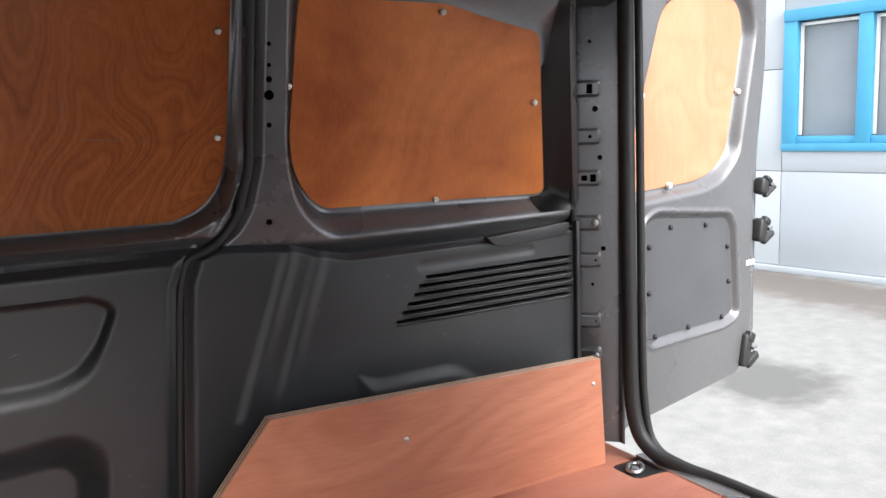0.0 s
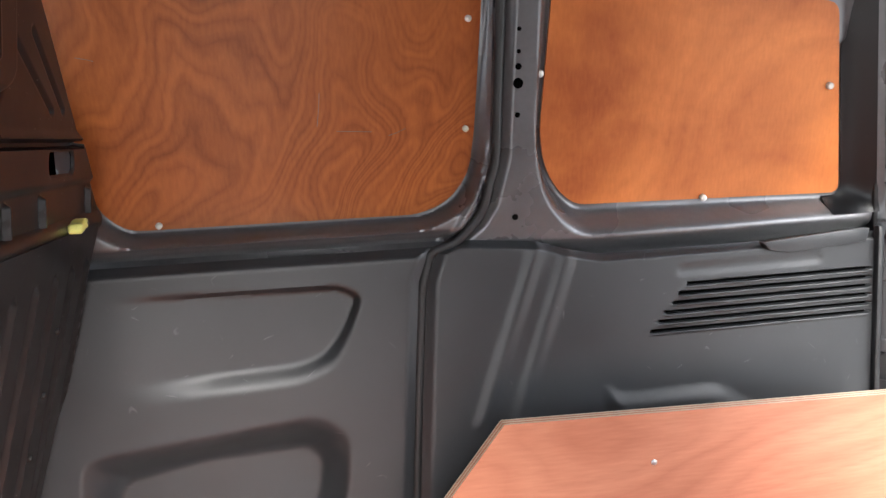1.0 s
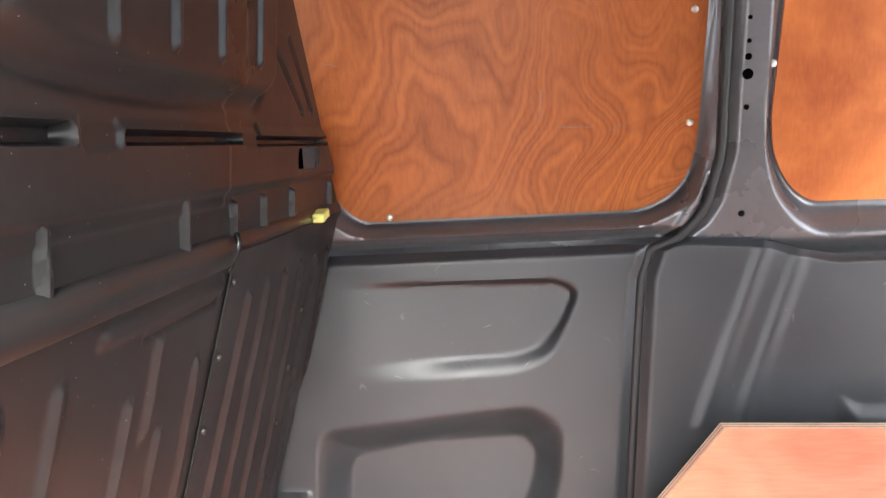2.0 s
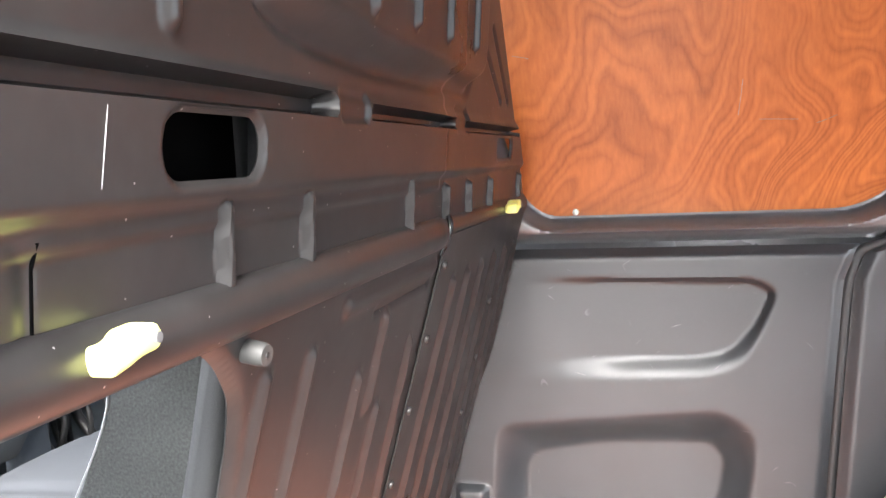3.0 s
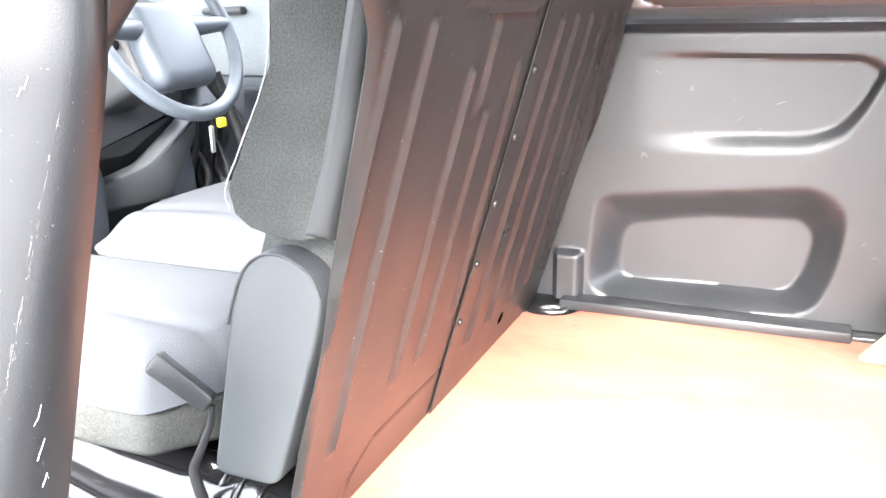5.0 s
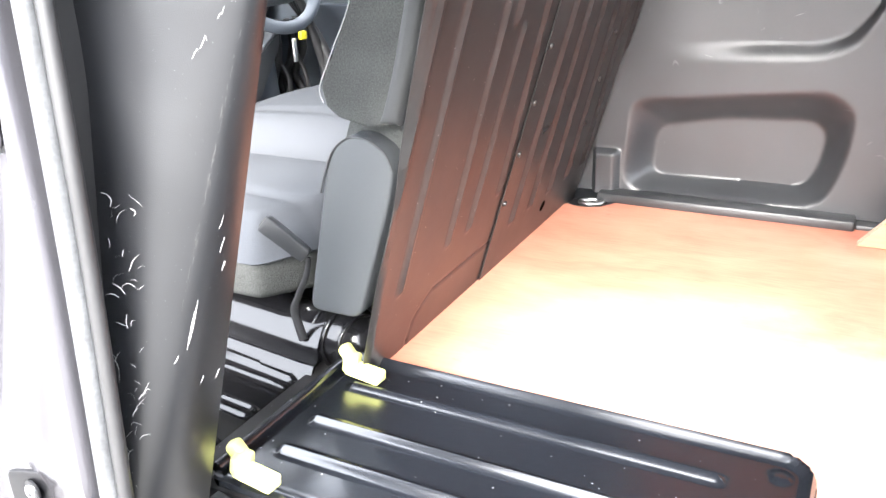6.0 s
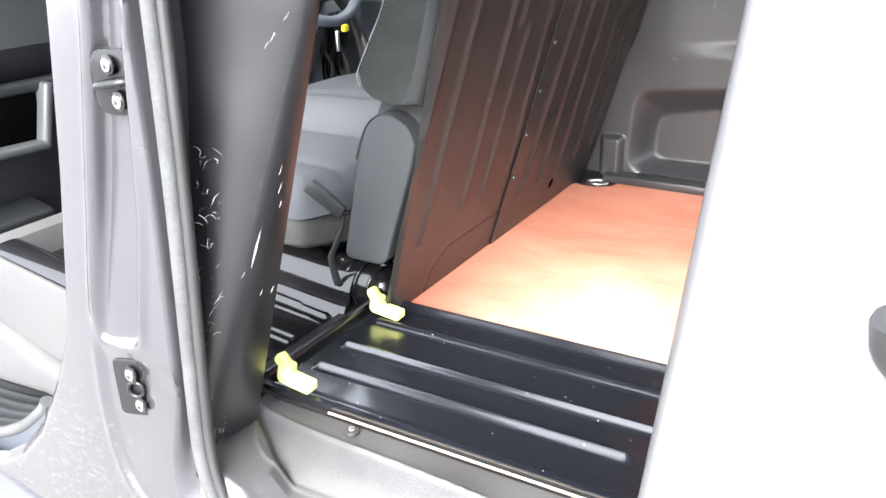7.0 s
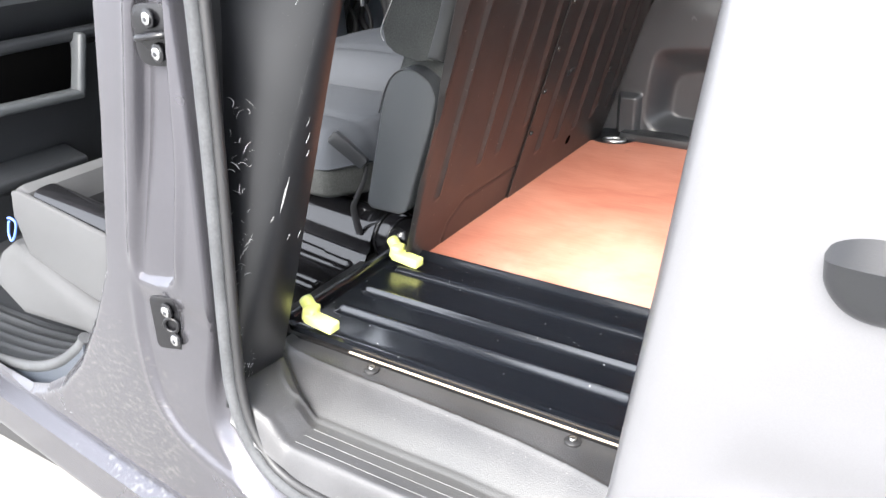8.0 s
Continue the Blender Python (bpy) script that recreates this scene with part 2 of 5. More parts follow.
PIPING = mat("grey_seat_piping", (0.35, 0.35, 0.35), 0.7, var=0.2, bump=0.0)
WHITE_CAP = mat("white_plastic_cap", (0.75, 0.74, 0.7), 0.4, var=0.08, bump=0.0)
ZINC = mat("zinc_plated_steel", (0.6, 0.6, 0.6), 0.3, metal=1.0, var=0.15, bump=0.005)
# Same van paint as the sliding door, with the jamb's shade mixed into its colour.
JAMB = mat("shade_darkened_jamb_paint", (0.098, 0.096, 0.107), 0.24, metal=0.75, var=0.12, scale=4.0, fine=300, bump=0.004, rvar=0.06, coat=0.15)
muddy(JAMB, (-0.48, -0.15), 0.34)
STEP = mat("pale_grained_step_plastic", (0.036, 0.036, 0.038), 0.44, var=0.3, scale=9.0, fine=520, bump=0.03, spec=0.6)
worn(STEP, (0.18, 0.085, -0.055), (0.42, 0.05, 0.035), (0.058, 0.058, 0.058))
scuffed(STEP, 0.4, (0.3, 0.29, 0.27), 9.0, thin=0.0, speck=0.06, every=90)
PAINT = mat("silver_grey_metallic_paint", (0.15, 0.15, 0.158), 0.32, metal=0.5, var=0.05, fine=900, bump=0.006, coat=0.6, rvar=0.04)
FABRIC = mat("charcoal_seat_fabric", (0.05, 0.052, 0.05), 0.9, var=0.6, fine=420, bump=0.08, spec=0.2)
FABRIC_LIGHT = mat("pale_grey_seat_fabric", (0.062, 0.067, 0.076), 0.9, var=0.12, fine=600, bump=0.06, spec=0.2)
HINGE_COVER = mat("grey_moulded_plastic", (0.05, 0.054, 0.058), 0.5, var=0.1, fine=900, bump=0.02)
CAB_BLUE = mat("blue_grey_plastic", (0.08, 0.095, 0.115), 0.5, var=0.1, fine=350, bump=0.03)
CAB_DARK = mat("dark_cab_plastic", (0.016, 0.0175, 0.02), 0.5, var=0.12, fine=350, bump=0.03)
BUFFER = mat("grey_rubber_buffer", (0.04, 0.04, 0.039), 0.6, var=0.15, bump=0.02)
ASPHALT = mat("worn_pale_tarmac", (0.215, 0.212, 0.204), 0.95, var=0.17, scale=9.0, fine=140, bump=0.06)
# Darker blotchy patch on the ground beyond the rear door, then a brown band by the building.
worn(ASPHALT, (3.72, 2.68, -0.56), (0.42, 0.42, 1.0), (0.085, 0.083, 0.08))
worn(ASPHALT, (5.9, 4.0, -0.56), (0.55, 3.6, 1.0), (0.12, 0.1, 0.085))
CLADDING = mat("pale_grey_cladding", (0.43, 0.46, 0.48), 0.55, var=0.05, bump=0.004, scale=1.5)
BLUE = mat("bright_blue_frame_paint", (0.06, 0.32, 0.5), 0.4, var=0.08, bump=0.003)
BLIND = mat("pale_blind_cloth", (0.27, 0.3, 0.32), 0.8, var=0.15, scale=2.0)
ROOF = mat("dark_roof_lining", (0.05, 0.05, 0.053), 0.7, var=0.15)
LINE = mat("worn_pale_plastic_line", (0.12, 0.12, 0.12), 0.6, var=0.3, bump=0.0)
WEB = mat("black_belt_webbing", (0.02, 0.02, 0.022), 0.7, bump=0.03)
SEAT_STEEL = mat("gloss_black_seat_steel", (0.008, 0.008, 0.009), 0.14, var=0.1, bump=0.0, spec=0.5, rvar=0.04)
STRIKER = mat("black_striker_paint", (0.006, 0.006, 0.007), 0.3, bump=0.0, spec=0.4)
NAVY = mat("dark_blue_grey_plastic", (0.028, 0.033, 0.042), 0.45, var=0.12, fine=350, bump=0.03)


# ---- mesh helpers ----
def thing(name, label, category, group="", kind=""):
    return tagged(new(name), label, category, group, kind)


def obj(name, verts, faces, material, parent=None, label="", smooth=True, sharp=35):
    me = bpy.data.meshes.new(name)
    me.from_pydata([tuple(map(float, v)) for v in verts], [], faces)
    me.materials.append(material)
    if smooth:
        me.polygons.foreach_set("use_smooth", [True] * len(me.polygons))
        me.set_sharp_from_angle(angle=radians(sharp))
    me.update()
    ob = new(name, me)
    if parent:
        ob.parent = parent
    return tagged(ob, label)


def part(name, bm, material, parent=None, label="", sharp=35):
    me = bpy.data.meshes.new(name)
    bmesh.ops.recalc_face_normals(bm, faces=bm.faces)
    bm.to_mesh(me)
    bm.free()
    me.materials.append(material)
    me.polygons.foreach_set("use_smooth", [True] * len(me.polygons))
    me.set_sharp_from_angle(angle=radians(sharp))
    ob = new(name, me)
    if parent:
        ob.parent = parent
    return tagged(ob, label)


def sstep(e0, e1, x):
    t = np.clip((x - e0) / (e1 - e0), 0, 1)
    return t * t * (3 - 2 * t)


def rrect(u, v, u0, u1, v0, v1, r):
    """Signed distance to a rounded rectangle, negative inside."""
    qx, qy = np.abs(u - (u0 + u1) / 2) - (u1 - u0) / 2 + r, np.abs(v - (v0 + v1) / 2) - (v1 - v0) / 2 + r
    return np.hypot(np.maximum(qx, 0), np.maximum(qy, 0)) + np.minimum(np.maximum(qx, qy), 0) - r


def rounded(pts, r):
    """The outline with its sharper corners cut to arcs."""
    out = []
    for p, c, n in zip(pts[-1:] + pts[:-1], pts, pts[1:] + pts[:1]):
        c, a, b = np.array(c), np.array(p) - c, np.array(n) - c
        la, lb = np.hypot(*a), np.hypot(*b)
        t = min(r, 0.45 * la, 0.45 * lb)
        p0, p1 = c + a / la * t, c + b / lb * t
        out += [tuple(p0 * (1 - k) ** 2 + 2 * c * k * (1 - k) + p1 * k * k) for k in (0, 0.2, 0.4, 0.6, 0.8, 1.0)]
    return out


def convex(u, v, pts, r):
    """Signed distance to an outline with corners rounded by about r, negative inside."""
    pts = rounded(pts, r)
    d, odd = np.full(np.shape(u), 9.0), np.zeros(np.shape(u), bool)
    for a, b in zip(pts, pts[1:] + pts[:1]):
        if math.hypot(a[0] - b[0], a[1] - b[1]) < 1e-9:
            continue
        d = np.minimum(d, seg(u, v, a, b))
        if a[1] != b[1]:
            odd ^= ((a[1] > v) != (b[1] > v)) & (u < (b[0] - a[0]) * (v - a[1]) / (b[1] - a[1]) + a[0])
    return np.where(odd, -d, d)


def seg(u, v, a, b):
    """Distance to a line segment."""
    (ax, ay), (bx, by) = a, b
    t = np.clip(((u - ax) * (bx - ax) + (v - ay) * (by - ay)) / ((bx - ax) ** 2 + (by - ay) ** 2), 0, 1)
    return np.hypot(u - ax - t * (bx - ax), v - ay - t * (by - ay))


def left_of(u, v, pts):
    """Signed distance to a rising line of points (u, v), negative on its low-u side."""
    d = np.minimum.reduce([seg(u, v, a, b) for a, b in zip(pts, pts[1:])])
    return d * np.sign(u - np.interp(v, [p[1] for p in pts], [p[0] for p in pts]))


def sheet(name, ur, vr, step, place, material, parent=None, inside=None, thick=0.003, flip=False, label="", sharp=40):
    """A formed sheet: a grid over u and v, laid in space by place(u, v), cut to inside(u, v) < 0 and given a thickness."""
    su, sv = step if isinstance(step, tuple) else (step, step)
    step = min(su, sv)
    nu, nv = max(2, int(round((ur[1] - ur[0]) / su)) + 1), max(2, int(round((vr[1] - vr[0]) / sv)) + 1)
    u, v = [a.ravel() for a in np.meshgrid(np.linspace(*ur, nu), np.linspace(*vr, nv), indexing="ij")]
    idx = np.arange(nu * nv).reshape(nu, nv)
    quads = np.stack([idx[:-1, :-1], idx[1:, :-1], idx[1:, 1:], idx[:-1, 1:]], -1).reshape(-1, 4)
    if inside is not None:
        e = 1e-4
        for _ in range(3):
            d = inside(u, v)
            gu, gv = (inside(u + e, v) - d) / e, (inside(u, v + e) - d) / e
            g = np.maximum(gu * gu + gv * gv, 0.2)
            near = np.abs(d) < 0.72 * max(su, sv)
            u, v = np.where(near, u - d * gu / g, u), np.where(near, v - d * gv / g, v)
        quads = quads[inside(u[quads].mean(1), v[quads].mean(1)) < -0.12 * step]
    p = np.stack(np.broadcast_arrays(*place(u, v)), -1).astype(float)
    if flip:
        quads = quads[:, ::-1]
    nrm = np.zeros_like(p)
    fn = np.cross(p[quads[:, 2]] - p[quads[:, 0]], p[quads[:, 3]] - p[quads[:, 1]])
    for k in range(4):
        np.add.at(nrm, quads[:, k], fn)
    nrm /= np.maximum(np.linalg.norm(nrm, axis=1, keepdims=True), 1e-12)
    used, inv = np.unique(quads, return_inverse=True)
    quads, p, nrm = inv.reshape(-1, 4), p[used], nrm[used]
    n = len(p)
    edges = {}
    for q in quads.tolist():
        for a, b in zip(q, q[1:] + q[:1]):
            edges[(a, b)] = 1
    rim = [(b, a, a + n, b + n) for a, b in edges if (b, a) not in edges]
    faces = quads.tolist() + (quads[:, ::-1] + n).tolist() + rim
    return obj(name, np.vstack([p, p - nrm * thick]).tolist(), faces, material, parent, label, sharp=sharp)


def tube(name, pts, r, material, parent=None, label="", seg_n=10, closed=False, squash=1.0):
    """A tube swept along points; r is a number or one radius a point."""
    P = [Vector(p) for p in pts]
    n = len(P)
    rs = [r] * n if not hasattr(r, "__len__") else r
    verts, faces = [], []
    side = None
    for i in range(n):
        a, b = P[i - 1] if i or closed else P[0], P[(i + 1) % n] if i < n - 1 or closed else P[-1]
        t = (b - a).normalized()
        if side is None:
            side = t.orthogonal().normalized()
        side = (side - t * side.dot(t)).normalized()
        up = t.cross(side)
        for k in range(seg_n):
            w = 2 * math.pi * k / seg_n
            verts.append(P[i] + rs[i] * (math.cos(w) * side + squash * math.sin(w) * up))
    for i in range(n if closed else n - 1):
        j = (i + 1) % n
        for k in range(seg_n):
            k2 = (k + 1) % seg_n
            faces.append((i * seg_n + k, i * seg_n + k2, j * seg_n + k2, j * seg_n + k))
    if not closed:
        faces += [tuple(range(seg_n))[::-1], tuple(range((n - 1) * seg_n, n * seg_n))]
    return obj(name, verts, faces, material, parent, label, sharp=50)


def smooth_path(pts, n=8):
    """Points along a Catmull-Rom curve through pts."""
    P = [Vector(p) for p in pts]
    out = []
    for i in range(len(P) - 1):
        p0, p1, p2, p3 = P[max(i - 1, 0)], P[i], P[i + 1], P[min(i + 2, len(P) - 1)]
        for k in range(n):
            t = k / n
            out.append(0.5 * (2 * p1 + (p2 - p0) * t + (2 * p0 - 5 * p1 + 4 * p2 - p3) * t * t + (3 * p1 - p0 - 3 * p2 + p3) * t**3))
    return out + [P[-1]]


def box(bm, size, m=None, bevel=0.0, n=2):
    """Adds a bevelled box of that size, at the pose m."""
    r = bmesh.ops.create_cube(bm, size=1, matrix=(m or Matrix()) @ Matrix.Diagonal((*size, 1)))
    if bevel:
        es = {e for v in r["verts"] for e in v.link_edges}
        bmesh.ops.bevel(bm, geom=list(es), offset=bevel, segments=n, profile=0.5, affect="EDGES")
    return bm


def bx(name, size, m, material, parent=None, bevel=0.004, label="", n=2):
    return part(name, box(bmesh.new(), size, m, bevel, n), material, parent, label)


def prism(name, outline, depth, m, material, parent=None, bevel=0.004, label="", n=2):
    """A slab: an outline in its own x and y, raised by depth along z, at the pose m, with rounded edges."""
    bm = bmesh.new()
    lo = [bm.verts.new((x, y, 0)) for x, y in outline]
    f = bm.faces.new(lo)
    r = bmesh.ops.extrude_face_region(bm, geom=[f])
    bmesh.ops.translate(bm, vec=(0, 0, depth), verts=[v for v in r["geom"] if isinstance(v, bmesh.types.BMVert)])
    bmesh.ops.recalc_face_normals(bm, faces=bm.faces)
    if bevel:
        rim = [e for e in bm.edges if abs(e.verts[0].co.z - e.verts[1].co.z) < 1e-6]
        bmesh.ops.bevel(bm, geom=rim, offset=bevel, segments=n, profile=0.5, affect="EDGES")
    bmesh.ops.transform(bm, matrix=m, verts=bm.verts)
    return part(name, bm, material, parent, label)


def disc(name, p, axis, r, depth, material, parent=None, label="", n=20, dome=0.0):
    """A short round stud from p along axis, with a softened rim."""
    axis = Vector(axis).normalized()
    q = axis.to_track_quat("Z", "Y").to_matrix().to_4x4()
    rows = [(r, 0), (r, depth * 0.75), (r * 0.88, depth), (r * 0.45, depth + dome * 0.8), (0.001, depth + dome)]
    verts, faces = [], []
    for rr, h in rows:
        for k in range(n):
            w = 2 * math.pi * k / n
            verts.append(Vector(p) + q.to_3x3() @ Vector((rr * math.cos(w), rr * math.sin(w), h)))
    for i in range(len(rows) - 1):
        for k in range(n):
            faces.append((i * n + k, i * n + (k + 1) % n, (i + 1) * n + (k + 1) % n, (i + 1) * n + k))
    faces += [tuple(range(n))[::-1], tuple(range((len(rows) - 1) * n, len(rows) * n))]
    return obj(name, verts, faces, material, parent, label, sharp=40)


# ---- the plan ----
# x runs towards the tail of the van, y across it away from the open side door, z up from the load floor.
GROUND = -0.56


def bk(z):
    """The lower bulkhead, which leans back."""
    return -0.211 + 0.302 * z


def side(z):
    """The inner steel of the far side, which leans in."""
    return 1.496 - 0.2 * (z - 0.636)
FRONT_BOARD = [(0.025, 0.647), (0.56, 0.647), (0.618, 0.672), (0.655, 0.722), (0.665, 0.80), (0.682, 1.15), (-0.12, 1.15), (-0.06, 0.86), (-0.018, 0.684)]
REAR_BOARD = [(0.874, 0.648), (1.449, 0.641), (1.384, 1.015), (1.25, 1.04), (1.135, 1.067), (0.808, 1.067), (0.793, 0.80), (0.80, 0.745), (0.818, 0.702), (0.842, 0.67)]


def gap_x(z):
    """The line between the far sliding door and the body side."""
    return np.interp(z, [0.0, 0.107, 0.364, 0.526, 0.575, 0.59, 0.62, 0.66, 0.75, 1.2], [0.517, 0.522, 0.540, 0.553, 0.572, 0.612, 0.652, 0.676, 0.697, 0.708])


def lining_top(x):
    return np.interp(x, [0.5, 0.65, 0.773, 0.84, 0.9, 1.2, 1.47, 1.55], [0.598, 0.597, 0.587, 0.567, 0.554, 0.556, 0.562, 0.56])


def board_y(z):
    return 1.545 - 0.22 * (z - 0.65)


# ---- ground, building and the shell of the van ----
ground = tagged(sheet("ground", (-30, 40), (-30, 40), 2.0, lambda u, v: (u, v, GROUND + 0 * u), ASPHALT, thick=0.2), "pale worn tarmac yard with a dusty band and a dark patch", "ground", kind="structure")

bl = thing("building", "pale grey clad building with bright blue window frames", "building", kind="structure")
BM = Matrix.Translation((6.35, 4.4, GROUND)) @ Matrix.Rotation(math.atan2(-1.1, 0.18), 4, "Z")


def wallpiece(name, x0, x1, z0, z1, y0=0.0, y1=0.25, material=None, bevel=0.004, parent=None):
    return bx(name, (x1 - x0, y1 - y0, z1 - z0), BM @ Matrix.Translation(((x0 + x1) / 2, (y0 + y1) / 2, (z0 + z1) / 2)), material or CLADDING, parent or bl, bevel)


for row, (z0, z1) in enumerate([(0.06, 0.88), (0.885, 1.745), (1.75, 2.6), (2.605, 3.4)]):
    for x0, x1 in [(-9, -6.005), (-6, -3.005), (-3, -0.255), (2.055, 5.0), (5.005, 9)]:
        wallpiece("panel", x0, x1, z0, z1)
wallpiece("panel", -0.25, 0.9, 0.06, 0.88), wallpiece("panel", 0.905, 2.05, 0.06, 0.88), wallpiece("panel", -0.25, 2.05, 0.885, 1.055), wallpiece("panel", -0.25, 2.05, 2.225, 3.4)
wallpiece("plinth", -9, 9, 0.0, 0.055, -0.03, 0.25)
win = new("window")
win.parent = bl
wallpiece("sill", -0.25, 2.05, 1.055, 1.12, -0.025, 0.1, BLUE, parent=win)
wallpiece("head", -0.25, 2.05, 2.13, 2.225, -0.03, 0.1, BLUE, parent=win)
for a, b in [(-0.25, -0.13), (0.37, 0.48), (0.98, 1.1), (1.93, 2.05)]:
    wallpiece("frame_post", a, b, 1.12, 2.13, -0.02, 0.1, BLUE, parent=win)
for a, b in [(-0.13, 0.37), (0.48, 0.98), (1.1, 1.93)]:
    wallpiece("blind", a, b, 1.12, 2.13, 0.07, 0.09, BLIND, parent=win)
    wallpiece("bead", a, a + 0.025, 1.19, 2.11, 0.03, 0.06, WHITE_CAP, parent=win)
    wallpiece("bead", a, b, 2.09, 2.115, 0.03, 0.06, WHITE_CAP, parent=win)
    wallpiece("casement_rail", a, b, 1.12, 1.18, 0.0, 0.08, BLUE, parent=win)

# Load floor: plywood boards on a steel pan.
flo = thing("floor", "varnished red-brown plywood load floor, worn pale", "floor", kind="structure")


def floor_in(u, v):
    cut = rrect(u, v, -0.5, 0.432, 0.0, 0.545, 0.05)
    ring = np.minimum(rrect(u, v, 1.475, 1.56, 1.245, 1.345, 0.02), np.hypot(u + 0.165, v - 1.455) - 0.07)
    bkl = -0.212 - u
    return np.maximum.reduce([-cut, -ring, bkl, np.maximum(u - 1.565, np.maximum(0.215 - v, v - 1.47))])


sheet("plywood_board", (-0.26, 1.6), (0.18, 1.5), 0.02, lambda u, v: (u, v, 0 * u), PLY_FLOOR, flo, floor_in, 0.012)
bx("floor_pan", (1.92, 1.47, 0.02), pose(0.63, 0.945, -0.028), BLACK_STEEL, flo, 0.002)
bx("edge_strip", (0.068, 1.42, 0.012), pose(1.6, 0.64, -0.002), ZINC, flo, 0.003)
bx("sill_beam", (0.04, 1.42, 0.12), pose(1.63, 0.64, -0.08), STEEL, flo, 0.01)

# Shell panels that close the van round the camera.
roof = tagged(sheet("ceiling", (-1.9, 1.62), (-0.06, 1.56), 0.05, lambda u, v: (u, v, 1.27 + 0.02 * np.cos((v - 0.75) * 2) + 0.004 * sstep(0.6, 0.9, np.sin(u * 24))), ROOF, thick=0.03, flip=True), "dark roof with shallow stamped ribs", "ceiling", kind="structure")
near = thing("wall_near", "painted steel side of the van beside the open doorway", "wall", kind="structure")
bx("quarter_panel", (1.08, 0.05, 1.75), pose(1.08, -0.045, 0.36), STEEL, near, 0.01)
tagged(bx("door_header", (2.6, 0.08, 0.18), pose(-0.6, 0.07, 1.2), STEEL, None, 0.02), "dark painted steel rail above the side doorways", "rail", kind="structure")
tagged(bx("rear_header", (0.08, 1.45, 0.16), pose(1.62, 0.72, 1.22), STEEL, None, 0.02), "dark painted steel rail above the rear doorway", "rail", kind="structure")
tagged(bx("wall_tail", (0.06, 0.16, 1.8), pose(1.66, 0.01, 0.39), STEEL, None, 0.02), "steel post beside the open rear doorway", "wall", kind="structure")
far = thing("wall_far", "dark grey painted steel inner side with a window post", "wall", kind="structure")


def body_in(x, z):
    o = convex(x, z, REAR_BOARD, 0.02) + 0.012
    return np.maximum.reduce([(gap_x(z) + 0.007 - x) * 0.85, -o, x - 1.521 + 0.163 * (z - 0.62), 0.545 - z])


def body_at(x, z):
    o = convex(x, z, [(0.86, 0.582), (1.53, 0.592), (1.46, 1.13), (0.772, 1.13), (0.768, 0.76), (0.79, 0.66)], 0.05)
    roll = 0.03 * (1 - sstep(0.548, 0.59, z))
    notch = 0.022 * sstep(0.03, 0.0, x - gap_x(z))
    b = convex(x, z, REAR_BOARD, 0.02)
    f = np.where(o < 0, -o / np.maximum(-o + np.maximum(b - 0.004, 0), 1e-6), 0)
    return x, side(z) + (board_y(z) + 0.007 - side(z)) * sstep(0.0, 1.0, f) + roll + notch, z


sheet("window_surround", (0.5, 1.53), (0.54, 1.16), (0.003, 0.004), body_at, STEEL, far, body_in, 0.0015)
bx("outer_skin", (1.9, 0.02, 1.85), pose(0.66, 1.64, 0.3), STEEL, far, 0.004)
bx("reveal", (0.01, 0.1, 0.62), pose(1.503, 1.55, 0.86), BLACK_STEEL, far, 0.002)
sheet("reveal_lining", (1.41, 1.528), (0.6, 1.14), 0.01, lambda x, z: (x, body_at(x, z)[1] - 0.004, z), PILLAR, far, lambda x, z: np.maximum(-(convex(x, z, REAR_BOARD, 0.02) - 0.006), x - 1.508 + 0.163 * (z - 0.62)), 0.001)
bx("window_head", (2.0, 0.14, 0.2), pose(0.6, 1.44, 1.185, -14), BLACK_STEEL, far, 0.03)
# No holes are cut: flush black discs paint their dark insides.
for z, r in [(0.975, 0.004), (0.937, 0.004), (0.911, 0.006), (0.882, 0.0095), (0.826, 0.005), (0.636, 0.006)]:
    disc("hole", (0.735, side(z) - 0.0005, z), (0, -1, -0.2), r, 0.0012, HOLE_SHADE, far)

rb = tagged(sheet("window_board", (0.77, 1.47), (0.63, 1.09), 0.012, lambda x, z: (x, board_y(z), z), PLY_SIDE, None, lambda x, z: convex(x, z, REAR_BOARD, 0.02), 0.009), "orange-brown plywood board fitted in the rear side window", "board", "window boards")
for x, z in [(0.788, 0.901), (1.141, 0.648), (1.125, 1.05), (1.388, 0.86)]:
    disc("screw_cap", (x, board_y(z), z), (0, -1, -0.2), 0.007, 0.009, WHITE_CAP, rb, dome=0.002)

lin = thing("side_lining", "grained dark grey plastic side lining with slanted air slots", "lining", kind="structure")


def lining_in(x, z):
    return np.maximum.reduce([(gap_x(z) + 0.008 - x) * 0.95, x - 1.503, (z - lining_top(x)) * 0.97, -z])


